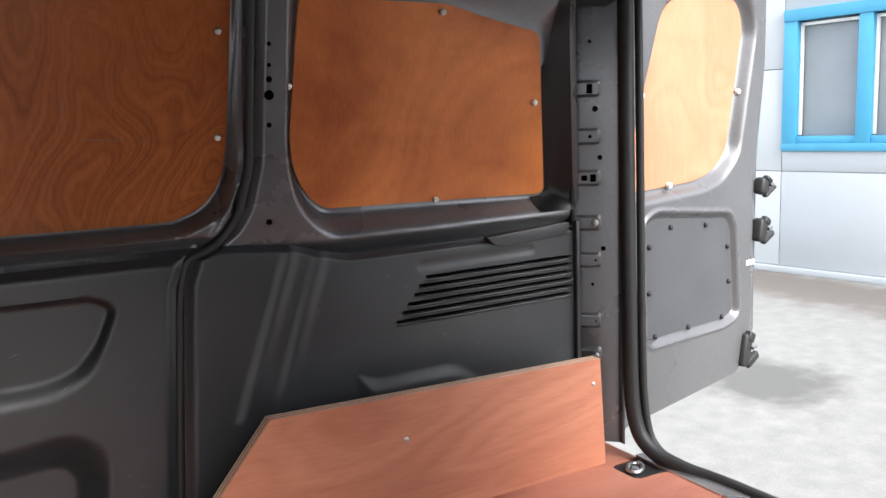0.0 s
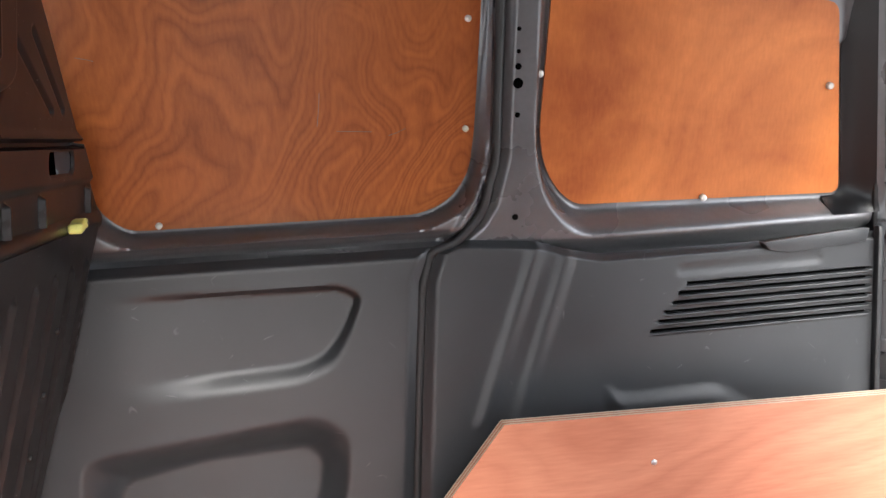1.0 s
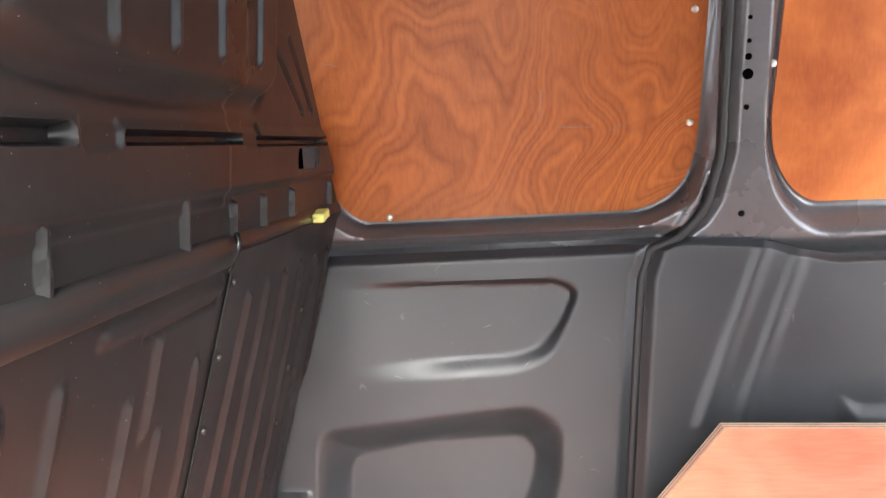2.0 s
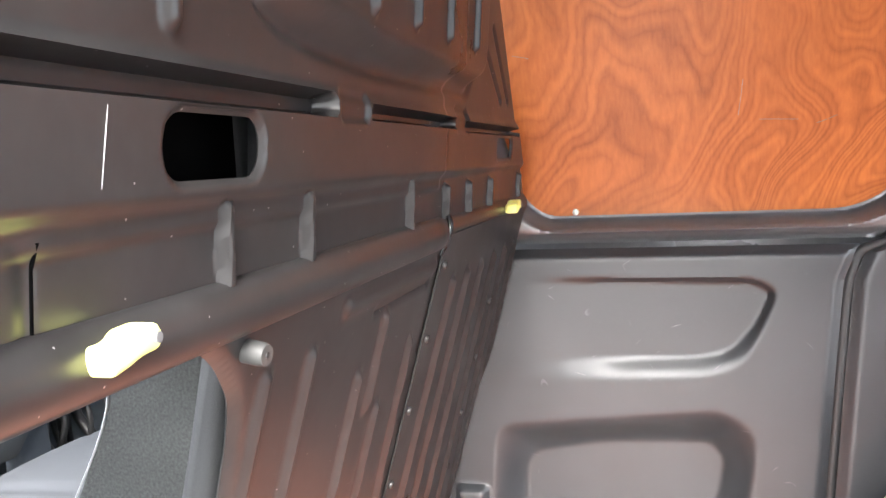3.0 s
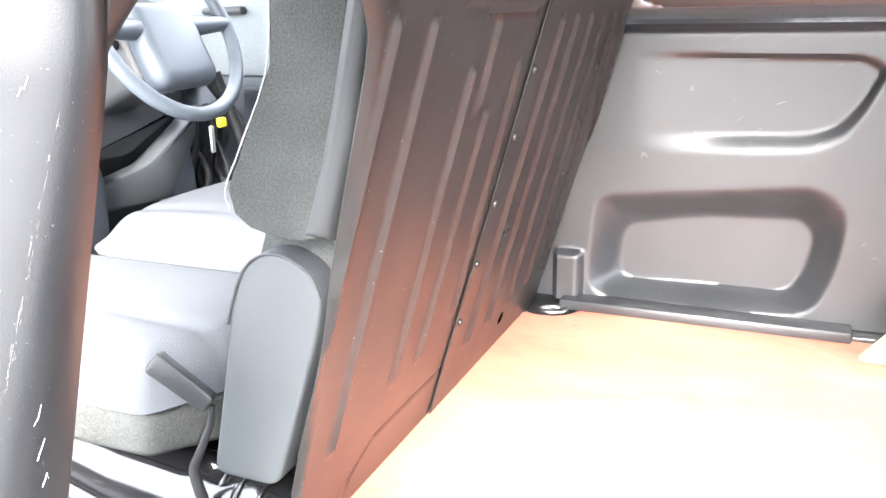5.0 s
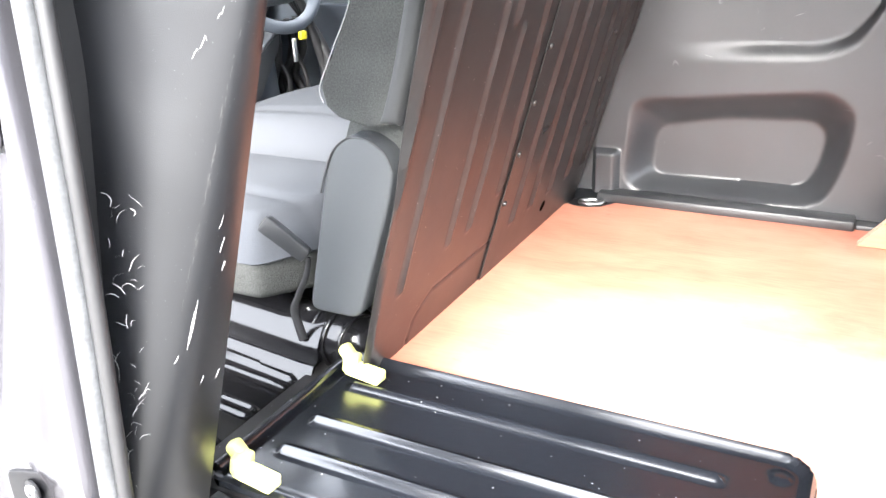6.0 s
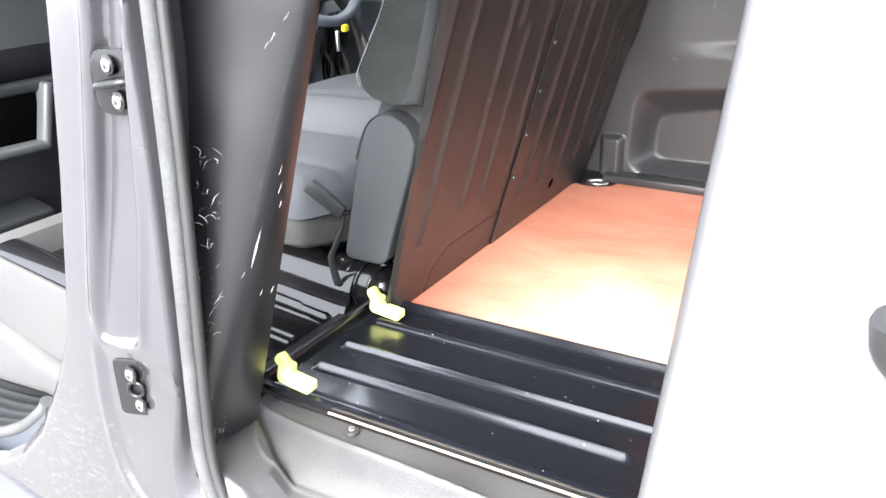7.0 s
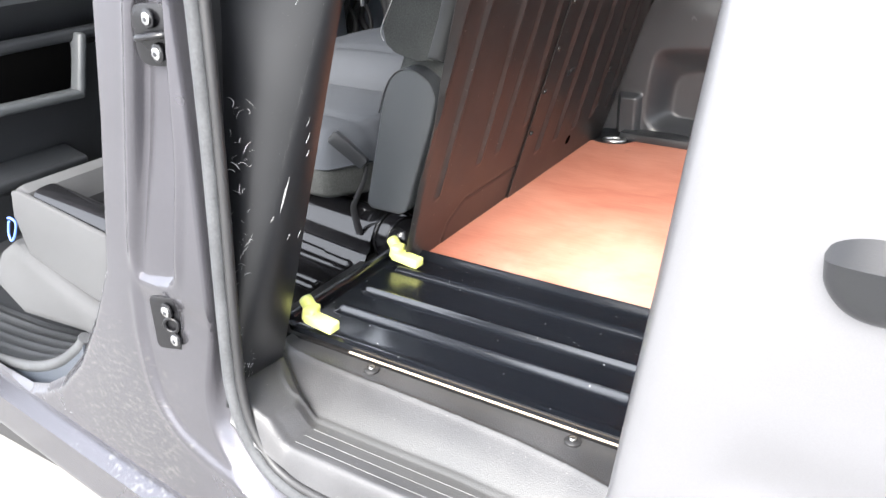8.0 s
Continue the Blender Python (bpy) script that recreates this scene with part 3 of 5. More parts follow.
def lining_at(x, z):
    d = 0.014 * (1 - sstep(0.0, 0.016, lining_top(x) - z))
    for a, b in [((0.788, 0.62), (0.655, 0.24)), ((0.848, 0.60), (0.725, 0.24))]:
        d = d - 0.005 * (1 - sstep(0.0, 0.024, seg(x, z, a, b)))
    for k in range(6):
        a, b = (1.081 - 0.0152 * k, 0.484 - 0.0182 * k), (1.477, 0.487 - 0.0181 * k)
        d = d + 0.009 * (1 - sstep(0.0022, 0.0042, seg(x, z, a, b))) - 0.0022 * np.exp(-((seg(x, z, (a[0], a[1] - 0.0065), (b[0], b[1] - 0.0065)) / 0.0022) ** 2))
    d = d + 0.003 * (1 - sstep(0.001, 0.018, seg(x, z, (1.07, 0.512), (1.36, 0.517))))
    hump = np.maximum(convex(x, z, [(0.93, -0.1), (1.6, -0.1), (1.6, 0.1), (1.23, 0.225), (1.14, 0.277), (0.94, 0.273), (0.9, 0.3)], 0.03), -1)
    d = d - 0.008 * sstep(-0.006, 0.034, -hump)
    d = d + 0.012 * sstep(0.02, 0.0, x - gap_x(z) - 0.008)
    return x, 1.485 + d, z


sheet("lining_panel", (0.5, 1.51), (0.0, 0.602), (0.006, 0.0016), lining_at, TRIM, lin, lining_in, 0.002)
# Black rods laid in the grooves paint the slots' inner shade.
for k in range(6):
    tube("slot", [(1.083 - 0.0152 * k, 1.4915, 0.484 - 0.0182 * k), (1.475, 1.4915, 0.487 - 0.0181 * k)], 0.0022, HOLE_SHADE, lin, "black rod, painted shade in the air slot", seg_n=6)
prism("grab_cover", [(1.232, 0.558), (1.25, 0.54), (1.29, 0.533), (1.462, 0.545), (1.47, 0.572), (1.44, 0.573)], 0.02, Matrix(((1, 0, 0, 0), (0, 0, -1, 1.492), (0, 1, 0, 0), (0, 0, 0, 1))), TRIM, lin, 0.003)
bx("end_strip", (0.014, 0.02, 0.58), pose(1.497, 1.482, 0.285), TRIM, lin, 0.005)

# Far sliding door, shut.
fd = thing("sliding_door", "shut sliding door with dark steel frame and moulded grey lining", "door")


def fdoor_in(x, z):
    return np.maximum.reduce([(x - gap_x(z) + 0.009) * 0.8, -(convex(x, z, FRONT_BOARD, 0.03) + 0.012), 0.596 - z])


def fdoor_at(x, z):
    s = convex(x, z, FRONT_BOARD, 0.03)
    roll = 0.022 * (1 - sstep(0.598, 0.622, z))
    lip = 0.012 * sstep(0.014, 0.0, gap_x(z) - 0.009 - x) - 0.006 * sstep(0.017, 0.0, np.abs(gap_x(z) - 0.024 - x))
    return x, side(z) + (board_y(z) + 0.007 - side(z)) * (1 - sstep(0.005, 0.03, s)) + roll + lip, z


sheet("frame", (-0.3, 0.72), (0.59, 1.16), (0.003, 0.004), fdoor_at, STEEL, fd, fdoor_in, 0.0015)


def fpanel_at(x, z):
    s1 = convex(x, z, [(-0.3, 0.322), (0.325, 0.349), (0.385, 0.379), (0.438, 0.507), (0.40, 0.531), (-0.3, 0.54)], 0.03)
    s2 = convex(x, z, [(-0.096, 0.016), (0.355, 0.026), (0.392, 0.13), (0.402, 0.245), (0.345, 0.289), (0.0, 0.254), (-0.08, 0.246)], 0.065)
    soft = 0.012 + 0.034 * sstep(0.46, 0.36, z)
    d = 0.017 * sstep(-0.002, soft, -s1) * sstep(-0.02, 0.2, x)
    flat = np.maximum(convex(x, z, [(-0.036, 0.052), (0.31, 0.058), (0.335, 0.11), (0.346, 0.18), (0.318, 0.208), (0.13, 0.202), (-0.026, 0.172)], 0.035), 0)
    inset = np.maximum(-s2, 0)
    ramp = np.where(s2 < 0, inset / np.maximum(inset + flat, 1e-6), 0)
    d = d + 0.06 * (0.55 * ramp + 0.45 * ramp * ramp * (3 - 2 * ramp))
    d = d - 0.02 * sstep(0.0, 0.016, -rrect(x, z, -0.17, -0.098, -0.05, 0.125, 0.015))
    d = d + 0.02 * (1 - sstep(0.0, 0.02, 0.59 - z)) + 0.012 * sstep(0.02, 0.0, gap_x(z) - 0.008 - x)
    return x, 1.485 + d, z


sheet("lining_panel", (-0.24, 0.58), (0.012, 0.589), 0.005, fpanel_at, TRIM, fd, lambda x, z: np.maximum((x - gap_x(z) + 0.008) * 0.95, z - 0.588), 0.002)
bx("lower_lip", (0.57, 0.06, 0.024), pose(0.143, 1.466, 0.01), TRIM, fd, 0.006)
bx("lower_lip", (0.085, 0.045, 0.012), pose(0.47, 1.475, 0.004), TRIM, fd, 0.004)
fb = tagged(sheet("window_board", (-0.15, 0.7), (0.63, 1.16), 0.012, lambda x, z: (x, board_y(z), z), PLY_DOOR, None, lambda x, z: convex(x, z, FRONT_BOARD, 0.03), 0.009), "red-brown plywood board with swirling grain in the door window", "board", "window boards")
for x, z in [(0.658, 1.0), (0.654, 0.806), (0.087, 0.655)]:
    disc("screw_cap", (x - 0.006, board_y(z), z), (0, -1, -0.2), 0.006, 0.007, WHITE_CAP, fb, dome=0.002)
zs = [1.16, 1.0, 0.85, 0.75, 0.70, 0.66, 0.63, 0.605, 0.59, 0.575, 0.55, 0.5, 0.4, 0.25, 0.1, 0.0]
tube("door_seal", smooth_path([(float(gap_x(z)), 1.5 - 0.19 * max(0, z - 0.636) + 0.004, z) for z in zs], 4), 0.0095, RUBBER, fd, "black rubber door seal")

# Tail post with its stamped tabs, rubber seal and the open rear door.
post = thing("rear_post", "dark grey steel rear door post with stamped tabs", "post", kind="structure")
TABS = [0.889, 0.775, 0.675, 0.565, 0.472, 0.318, 0.23, 0.14]


def post_pt(y, z, d=0.0):
    """A place on the canted face of the tail post, d behind it."""
    k = (1.51 - y) / 0.165
    return 1.515 + 0.07 * k + 0.7 * d, y + 0.101 * k + 0.7 * d, z


def post_at(y, z):
    d = 0 * y
    for t in TABS:
        tab = rrect(y, z, 1.398, 1.56, t - 0.019, t + 0.019, 0.014)
        d = d - 0.011 * sstep(-0.001, 0.006, -tab)
    d = d - 0.01 * sstep(1.325, 1.305, y)
    return post_pt(y, z, d)


sheet("post_face", (1.298, 1.51), (0.0, 1.16), (0.005, 0.002), post_at, STEEL, post, None, 0.002, flip=True)
bx("post_core", (0.05, 0.13, 1.16), pose(1.635, 1.545, 0.58), STEEL, post, 0.01)
# Black blocks and discs on the face paint the shade in its slots and holes.
for y, z, w in [(1.441, 0.889, 0.022), (1.428, 0.675, 0.018), (1.465, 0.675, 0.013)]:
    bx("slot", (0.0025, 0.014, w), Matrix.Translation(post_pt(y, z, -0.0112)) @ pose(0, 0, 0, 0, 0, 45), HOLE_SHADE, post, 0.0008)
for y, z, r in [(1.42, 0.841, 0.007), (1.401, 0.724, 0.006), (1.44, 0.775, 0.0045), (1.389, 0.5, 0.006), (1.42, 0.472, 0.003), (1.435, 0.41, 0.004), (1.42, 0.318, 0.003), (1.44, 1.0, 0.004)]:
    disc("hole", post_pt(y, z, -0.0112 if y > 1.41 and z not in (0.841, 0.41, 1.0) else 0), (-0.7, -0.7, 0), r, 0.0012, HOLE_SHADE, post)
for z in (0.565, 0.23, 0.14):
    disc("bolt", post_pt(1.422, z, -0.011), (-0.7, -0.7, 0), 0.009, 0.007, ZINC, post, dome=0.002)
tube("rear_seal", smooth_path([(1.556, 1.372, 1.16), (1.554, 1.366, 0.8), (1.553, 1.354, 0.3), (1.556, 1.342, 0.11), (1.57, 1.305, 0.035), (1.598, 1.225, 0.004), (1.625, 1.1, -0.004), (1.64, 0.7, -0.006), (1.64, 0.0, -0.006)], 8), 0.019, RUBBER, post, "black rubber door seal")
tube("rear_seal", smooth_path([(1.585, 1.362, 1.16), (1.582, 1.352, 0.8), (1.58, 1.342, 0.3), (1.582, 1.33, 0.11), (1.592, 1.30, 0.03), (1.62, 1.22, -0.004), (1.645, 1.1, -0.01), (1.66, 0.7, -0.012), (1.66, 0.0, -0.012)], 8), 0.01, RUBBER, post, "black rubber door seal")

rd = thing("rear_door", "open rear door with dark steel inner panel and plywood board", "door")
RH, RA = Vector((1.655, 1.445, 0)), radians(10)


def rdoor(s, z, d=0.0):
    """A place on the rear door's inner face, d deep into it."""
    return RH.x + s * math.cos(RA) - d * math.sin(RA), RH.y + s * math.sin(RA) + d * math.cos(RA), z


RBOARD = [(0.013, 0.627), (0.30, 0.64), (0.38, 0.66), (0.452, 0.715), (0.527, 1.05), (0.515, 1.10), (0.48, 1.135), (0.24, 1.13), (0.165, 1.10), (0.127, 1.05), (-0.006, 0.68)]
RPLATE = [(0.05, 0.227), (0.41, 0.222), (0.482, 0.238), (0.457, 0.50), (0.43, 0.54), (0.085, 0.573), (0.036, 0.55)]


def rdoor_at(s, z):
    b, p = convex(s, z, RBOARD, 0.03), convex(s, z, RPLATE, 0.03)
    d = 0.034 * (1 - sstep(0.0, 0.035, b)) + 0.014 * sstep(-0.002, 0.014, -p) - 0.006 * np.exp(-((p - 0.007) / 0.006) ** 2)
    d = d + 0.02 * sstep(-0.06, 0.0, s - 0.603 - 0.17 * np.maximum(z - 0.65, 0))
    return rdoor(s, z, d)


sheet("inner_panel", (-0.07, 0.72), (0.02, 1.17), 0.004, rdoor_at, STEEL, rd, lambda s, z: np.maximum.reduce([-(convex(s, z, RBOARD, 0.03) + 0.012), s - 0.603 - 0.17 * np.maximum(z - 0.65, 0), -0.06 - s, 0.036 + 0.06 * s - z, (s - 0.603) + 1.2 * np.maximum(0.17 - z, 0)]), 0.002)
bx("outer_skin", (0.65, 0.02, 1.14), Matrix(((math.cos(RA), -math.sin(RA), 0, rdoor(0.27, 0, 0.07)[0]), (math.sin(RA), math.cos(RA), 0, rdoor(0.27, 0, 0.07)[1]), (0, 0, 1, 0.61), (0, 0, 0, 1))), PAINT, rd, 0.008)
rdb = sheet("door_board", (-0.03, 0.55), (0.6, 1.15), 0.012, lambda s, z: rdoor(s, z, 0.03), PLY_PALE, rd, lambda s, z: convex(s, z, RBOARD, 0.03), 0.009, label="pale orange plywood window board")
for s, z in [(0.175, 0.637), (0.50, 0.88), (0.055, 0.87)]:
    disc("screw_cap", rdoor(s, z, 0.028), (math.sin(RA), -math.cos(RA), 0), 0.008, 0.01, WHITE_CAP, rdb, dome=0.002)
sheet("access_plate", (0.03, 0.5), (0.2, 0.58), 0.012, lambda s, z: rdoor(s, z, 0.011), mat("dull_dark_grey_board", (0.07, 0.073, 0.08), 0.5, var=0.12, scale=8), rd, lambda s, z: convex(s, z, RPLATE, 0.03) + 0.014, 0.002)
for s, z in [(0.162, 0.528), (0.325, 0.518), (0.436, 0.445), (0.445, 0.342), (0.412, 0.243), (0.247, 0.243), (0.096, 0.244), (0.07, 0.364), (0.07, 0.485)]:
    disc("plate_screw", rdoor(s, z, 0.011), (math.sin(RA), -math.cos(RA), 0), 0.007, 0.006, BLACK_STEEL, rd, dome=0.002)
for s, z, h in [(0.60, 0.605, 0.05), (0.595, 0.475, 0.07), (0.52, 0.125, 0.10)]:
    turn = Matrix.Rotation(RA, 4, "Z")
    bm = box(bmesh.new(), (0.042, 0.034, h), Matrix.Translation(rdoor(s, z, 0.0)) @ turn @ pose(0, 0, 0, 0, 12, 0), 0.011, 3)
    box(bm, (0.062, 0.018, h * 0.26), Matrix.Translation(rdoor(s + 0.03, z - h * 0.34, -0.008)) @ turn @ pose(0, 0, 0, 0, -24, 0), 0.006, 3)
    box(bm, (0.034, 0.02, h * 0.3), Matrix.Translation(rdoor(s + 0.016, z + h * 0.38, -0.01)) @ turn @ pose(0, 0, 0, 0, 30, 0), 0.006, 3)
    lt = part("door_latch", bm, RUBBER, rd, "black door latch")
    tube("latch_pin", [rdoor(s + 0.012, z + h * 0.05, -0.02), rdoor(s + 0.03, z + h * 0.08, -0.02)], 0.005, STEEL, lt)
bx("paint_mark", (0.045, 0.003, 0.016), Matrix.Translation(rdoor(0.545, 0.385, 0.0)) @ Matrix.Rotation(RA, 4, "Z"), WHITE_CAP, rd, 0.001)
disc("hinge_buffer", rdoor(-0.036, 0.889, 0.0), (math.sin(RA), -math.cos(RA), 0), 0.016, 0.012, RUBBER, rd, dome=0.004)

# Wheel arch cover board.
arch = thing("wheel_arch_board", "red-brown plywood board boxing in the wheel arch, pale edges", "board")
AO = [(0.437, 0.0), (1.477, 0.0), (1.461, 0.262), (0.666, 0.281)]
XZ = Matrix(((1, 0, 0, 0), (0, 0, -1, 0), (0, 1, 0, 0), (0, 0, 0, 1)))
for k in range(5):
    prism("ply_layer", AO, 0.0053, Matrix.Translation((0, 1.3827 - 0.0055 * k, 0.001)) @ XZ, PLY_EDGE if k % 2 == 0 else PLY_BOX, arch, 0.0004, n=1)
prism("face_veneer", AO, 0.0012, Matrix.Translation((0, 1.3553, 0.001)) @ XZ, PLY_BOX, arch, 0.0003, "red-brown face veneer", n=1)
for x, z in [(0.947, 0.181), (1.44, 0.205)]:
    disc("screw_cap", (x, 1.354, z), (0, -1, 0), 0.0055, 0.002, ZINC, arch, dome=0.001)


def lashing_eye(x, y, a):
    t = thing("lashing_eye", "zinc-plated lashing ring in a dark floor cup", "lashing ring", "lashing rings")
    bm = bmesh.new()
    bmesh.ops.create_cone(bm, segments=24, radius1=0.05, radius2=0.055, depth=0.012, cap_ends=True, matrix=Matrix.Translation((x, y, -0.012)))
    part("cup", bm, RUBBER, t)
    tube("ring", [(x + 0.028 * math.cos(w) * math.cos(a) - 0.017 * math.sin(w) * math.sin(a), y + 0.028 * math.cos(w) * math.sin(a) + 0.017 * math.sin(w) * math.cos(a), 0.0) for w in np.linspace(0, 2 * math.pi, 24, endpoint=False)], 0.0055, ZINC, t, closed=True)
    disc("bolt", (x, y, -0.006), (0, 0, 1), 0.011, 0.008, ZINC, t, n=6)
    return t


lashing_eye(-0.15, 1.425, 0.3), lashing_eye(1.517, 1.297, 0.6)
# ---- bulkhead ----
blk = thing("bulkhead", "satin black steel bulkhead with pressed ribs and an open hatchway", "bulkhead", kind="structure")


HATCH = [(0.1375, -0.6), (0.1375, 0.606), (0.158, 0.637), (0.186, 0.662), (0.364, 0.662), (0.392, 0.646), (0.424, 0.614), (0.434, 0.58), (0.487, 0.0), (0.54, -0.6)]


def hatch_sdf(y, z):
    return convex(y, z, HATCH, 0.014)


RIBS_L = [((0.463, 0.615), (0.46, 0.15)), ((0.543, 0.613), (0.541, 0.14)), ((0.679, 0.558), (0.687, 0.165)), ((0.768, 0.5), (0.765, 0.165)), ((0.727, 0.608), (0.730, 0.516)), ((0.847, 0.555), (0.872, 0.2))]
RIBS_R = [((y, 0.606), (y + 0.02 * k, 0.1)) for k, y in enumerate((0.985, 1.067, 1.156, 1.249, 1.34, 1.432))]


def left_at(y, z):
    d = 0 * y
    for a, b in RIBS_L:
        d = d + 0.006 * (1 - sstep(0.001, 0.0115, seg(y, z, a, b)))
    d = d + 0.005 * (1 - sstep(0.003, 0.012, seg(y, z, (0.606, 0.641), (0.877, 0.64)))) - 0.003 * (1 - sstep(0.0, 0.006, seg(y, z, (0.69, 0.622), (0.87, 0.622))))
    d = d - 0.0022 * (1 - sstep(0.0, 0.004, np.abs(convex(y, z, [(0.60, -0.1), (0.95, -0.1), (0.95, 0.085), (0.67, 0.085), (0.62, 0.05)], 0.01))))
    h = hatch_sdf(y, z)
    d = d - 0.006 * (1 - sstep(0.0, 0.009, h))
    return bk(z) + d, y, z


def right_at(y, z):
    d = 0.004 + 0 * y
    for a, b in RIBS_R:
        d = d + 0.007 * (1 - sstep(0.001, 0.012, seg(y, z, a, b)))
    d = d - 0.02 * sstep(0.03, 0.0, 1.5 - y)
    return bk(z) + d, y, z


sheet("hatch_frame", (0.1345, 0.905), (0.0, 0.672), 0.005, left_at, BLACK_STEEL, blk, lambda y, z: -hatch_sdf(y, z), 0.002)
sheet("fixed_panel", (0.9, 1.52), (-0.01, 0.676), 0.005, right_at, BLACK_STEEL, blk, lambda y, z: np.maximum(np.maximum(0.9 - 0.012 * sstep(0.09, 0.085, z) - y, 0 * y - 1), z - 0.674 + 0.0 * y), 0.002)
for z in (0.638, 0.545, 0.452, 0.353, 0.258, 0.16):
    disc("bolt", (bk(z) + 0.004, 0.915, z), (1, 0, -0.3), 0.0055, 0.004, BLACK_STEEL, blk, dome=0.001, n=12)
for k in range(5):
    disc("bolt", (bk(0.12 + 0.1 * k) + 0.004, 1.325, 0.12 + 0.1 * k), (1, 0, -0.3), 0.006, 0.004, BLACK_STEEL, blk, dome=0.001, n=12)
# A black disc painting the shade in a hole.
disc("hole", (bk(0.062) + 0.0035, 1.19, 0.062), (1, 0, -0.3), 0.013, 0.001, HOLE_SHADE, blk)


def beam_at(y, w):
    a = math.pi * w
    z = 0.678 - 0.02 * np.cos(a)
    return bk(0.66) - 0.004 + 0.016 * np.sin(a) - 0.005 * sstep(0.16, 0.13, y) - 0.006 * sstep(0.9, 0.905, y) + 0 * y, y, z


sheet("beam", (0.13, 1.5), (0.0, 1.0), (0.02, 0.06), beam_at, BLACK_STEEL, blk, None, 0.002)


def up_x(z):
    return -0.013 + 0.1 * (z - 0.7)


BARS = [0.2, 0.398, 0.518, 0.774, 0.922, 1.04, 1.18, 1.428]


def holes_up(y, z):
    return np.minimum(rrect(y, z, 0.325, 0.43, 0.76, 0.797, 0.017), rrect(y, z, 1.198, 1.322, 0.764, 0.796, 0.012))


def upper_at(y, z):
    d = 0.007 * sstep(0.742, 0.753, z) + 0.0028 * sstep(0.729, 0.735, z) * sstep(0.9, 0.88, y)
    for k, b in enumerate(BARS):
        top = 0.742 if k < 4 else 0.731
        d = np.maximum(d, 0.0085 * (1 - sstep(0.002, 0.0085 if k else 0.016, seg(y, z, (b, 0.69), (b - 0.004, top)))))
    for y0, y1, zc, w in ((0.22, 0.545, 0.8115, 0.0065), (0.635, 0.94, 0.809, 0.0035), (1.005, 1.38, 0.8065, 0.003)):
        d = d - 0.022 * (1 - sstep(w, w + 0.0035, seg(y, z, (y0, zc), (y1, zc))))
    for b, zt in ((0.595, 0.823), (0.978, 0.829)):
        d = d - 0.004 * sstep(0.004, -0.004, rrect(y, z, b - 0.034, b + 0.028, 0.8, zt, 0.006))
    d = d - 0.006 * sstep(0.812, 0.83, z)
    rec = convex(y, z, [(0.425, 0.872), (0.5, 0.858), (0.62, 0.851), (1.0, 0.853), (1.03, 0.88), (1.03, 1.3), (0.43, 1.3)], 0.03)
    d = d + 0.024 * sstep(0.0, 0.022, -rec) - 0.004 * np.exp(-((rec - 0.006) / 0.006) ** 2)
    for a, b in [((1.232, 0.852), (1.05, 0.95)), ((1.288, 0.855), (1.15, 0.952))]:
        d = d - 0.005 * (1 - sstep(0.002, 0.008, seg(y, z, a, b)))
    for b, z0 in ((0.335, 0.846), (0.576, 0.888), (0.69, 0.893), (0.805, 0.895), (0.94, 0.9)):
        d = d + 0.006 * (1 - sstep(0.002, 0.011, seg(y, z, (b, z0), (b - 0.01, 1.3))))
    d = d + 0.012 * np.exp(-((y - 0.165) ** 2 + (z - 0.785) ** 2) / 0.02**2)
    h = holes_up(y, z)
    d = d - 0.004 * (1 - sstep(0.0, 0.005, h))
    d = d - 0.0012 * (1 - sstep(0.0, 0.008, np.abs(rrect(y, z, 0.166, 0.236, 0.68, 0.738, 0.014))))
    d = d - 0.17 * sstep(0.17, 0.088, y) ** 2.2
    return up_x(z) + d, y, z


sheet("upper_panel", (0.092, 1.5), (0.694, 1.28), (0.0025, 0.0025), upper_at, BLACK_STEEL, blk, lambda y, z: np.maximum(-holes_up(y, z), 0.68 * (y - 1.5 + 1.07 * (z - 0.7))), 0.002)
tube("panel_seam", [(float(upper_at(np.array(0.24), np.array(z))[0]) - 0.0004, 0.24, z) for z in (0.698, 0.705, 0.712, 0.719, 0.726, 0.732, 0.738)], 0.0011, HOLE_SHADE, blk, seg_n=6)
for y in (0.147, 0.424):
    bf = disc("rubber_buffer", (bk(0.646) - 0.004, y, 0.648), (1, -0.1, -0.15), 0.0082, 0.021, BUFFER, blk, "grey rubber buffer", dome=0.0)
    disc("buffer_hole", Vector((bk(0.646) - 0.004, y, 0.648)) + 0.0209 * Vector((1, -0.1, -0.15)).normalized(), (1, -0.1, -0.15), 0.0022, 0.0006, RUBBER, bf, n=10)


def latch(y, k):
    """A yellow clamp: a rounded lever, thicker at its grip, with a pin through its end."""
    M = Matrix(((0, 0, 1, -0.006), (1, 0, 0, y), (0, 1, 0, 0.684), (0, 0, 0, 1))) @ Matrix.Diagonal((k, k, k, 1))
    o = prism("latch", rounded([(-0.030, -0.004), (-0.026, -0.014), (-0.008, -0.011), (0.006, -0.007), (0.026, -0.006), (0.029, 0.006), (0.024, 0.013), (0.002, 0.012), (-0.01, 0.006), (-0.026, 0.006)], 0.006), 0.026, M, YELLOW, blk, 0.005, "fluorescent yellow plastic latch", 3)
    disc("latch_pin", M @ Vector((0.021, 0.003, 0.0255)), (1, 0, 0), 0.0042 * k, 0.0015, STEEL, o, n=12)
    return o


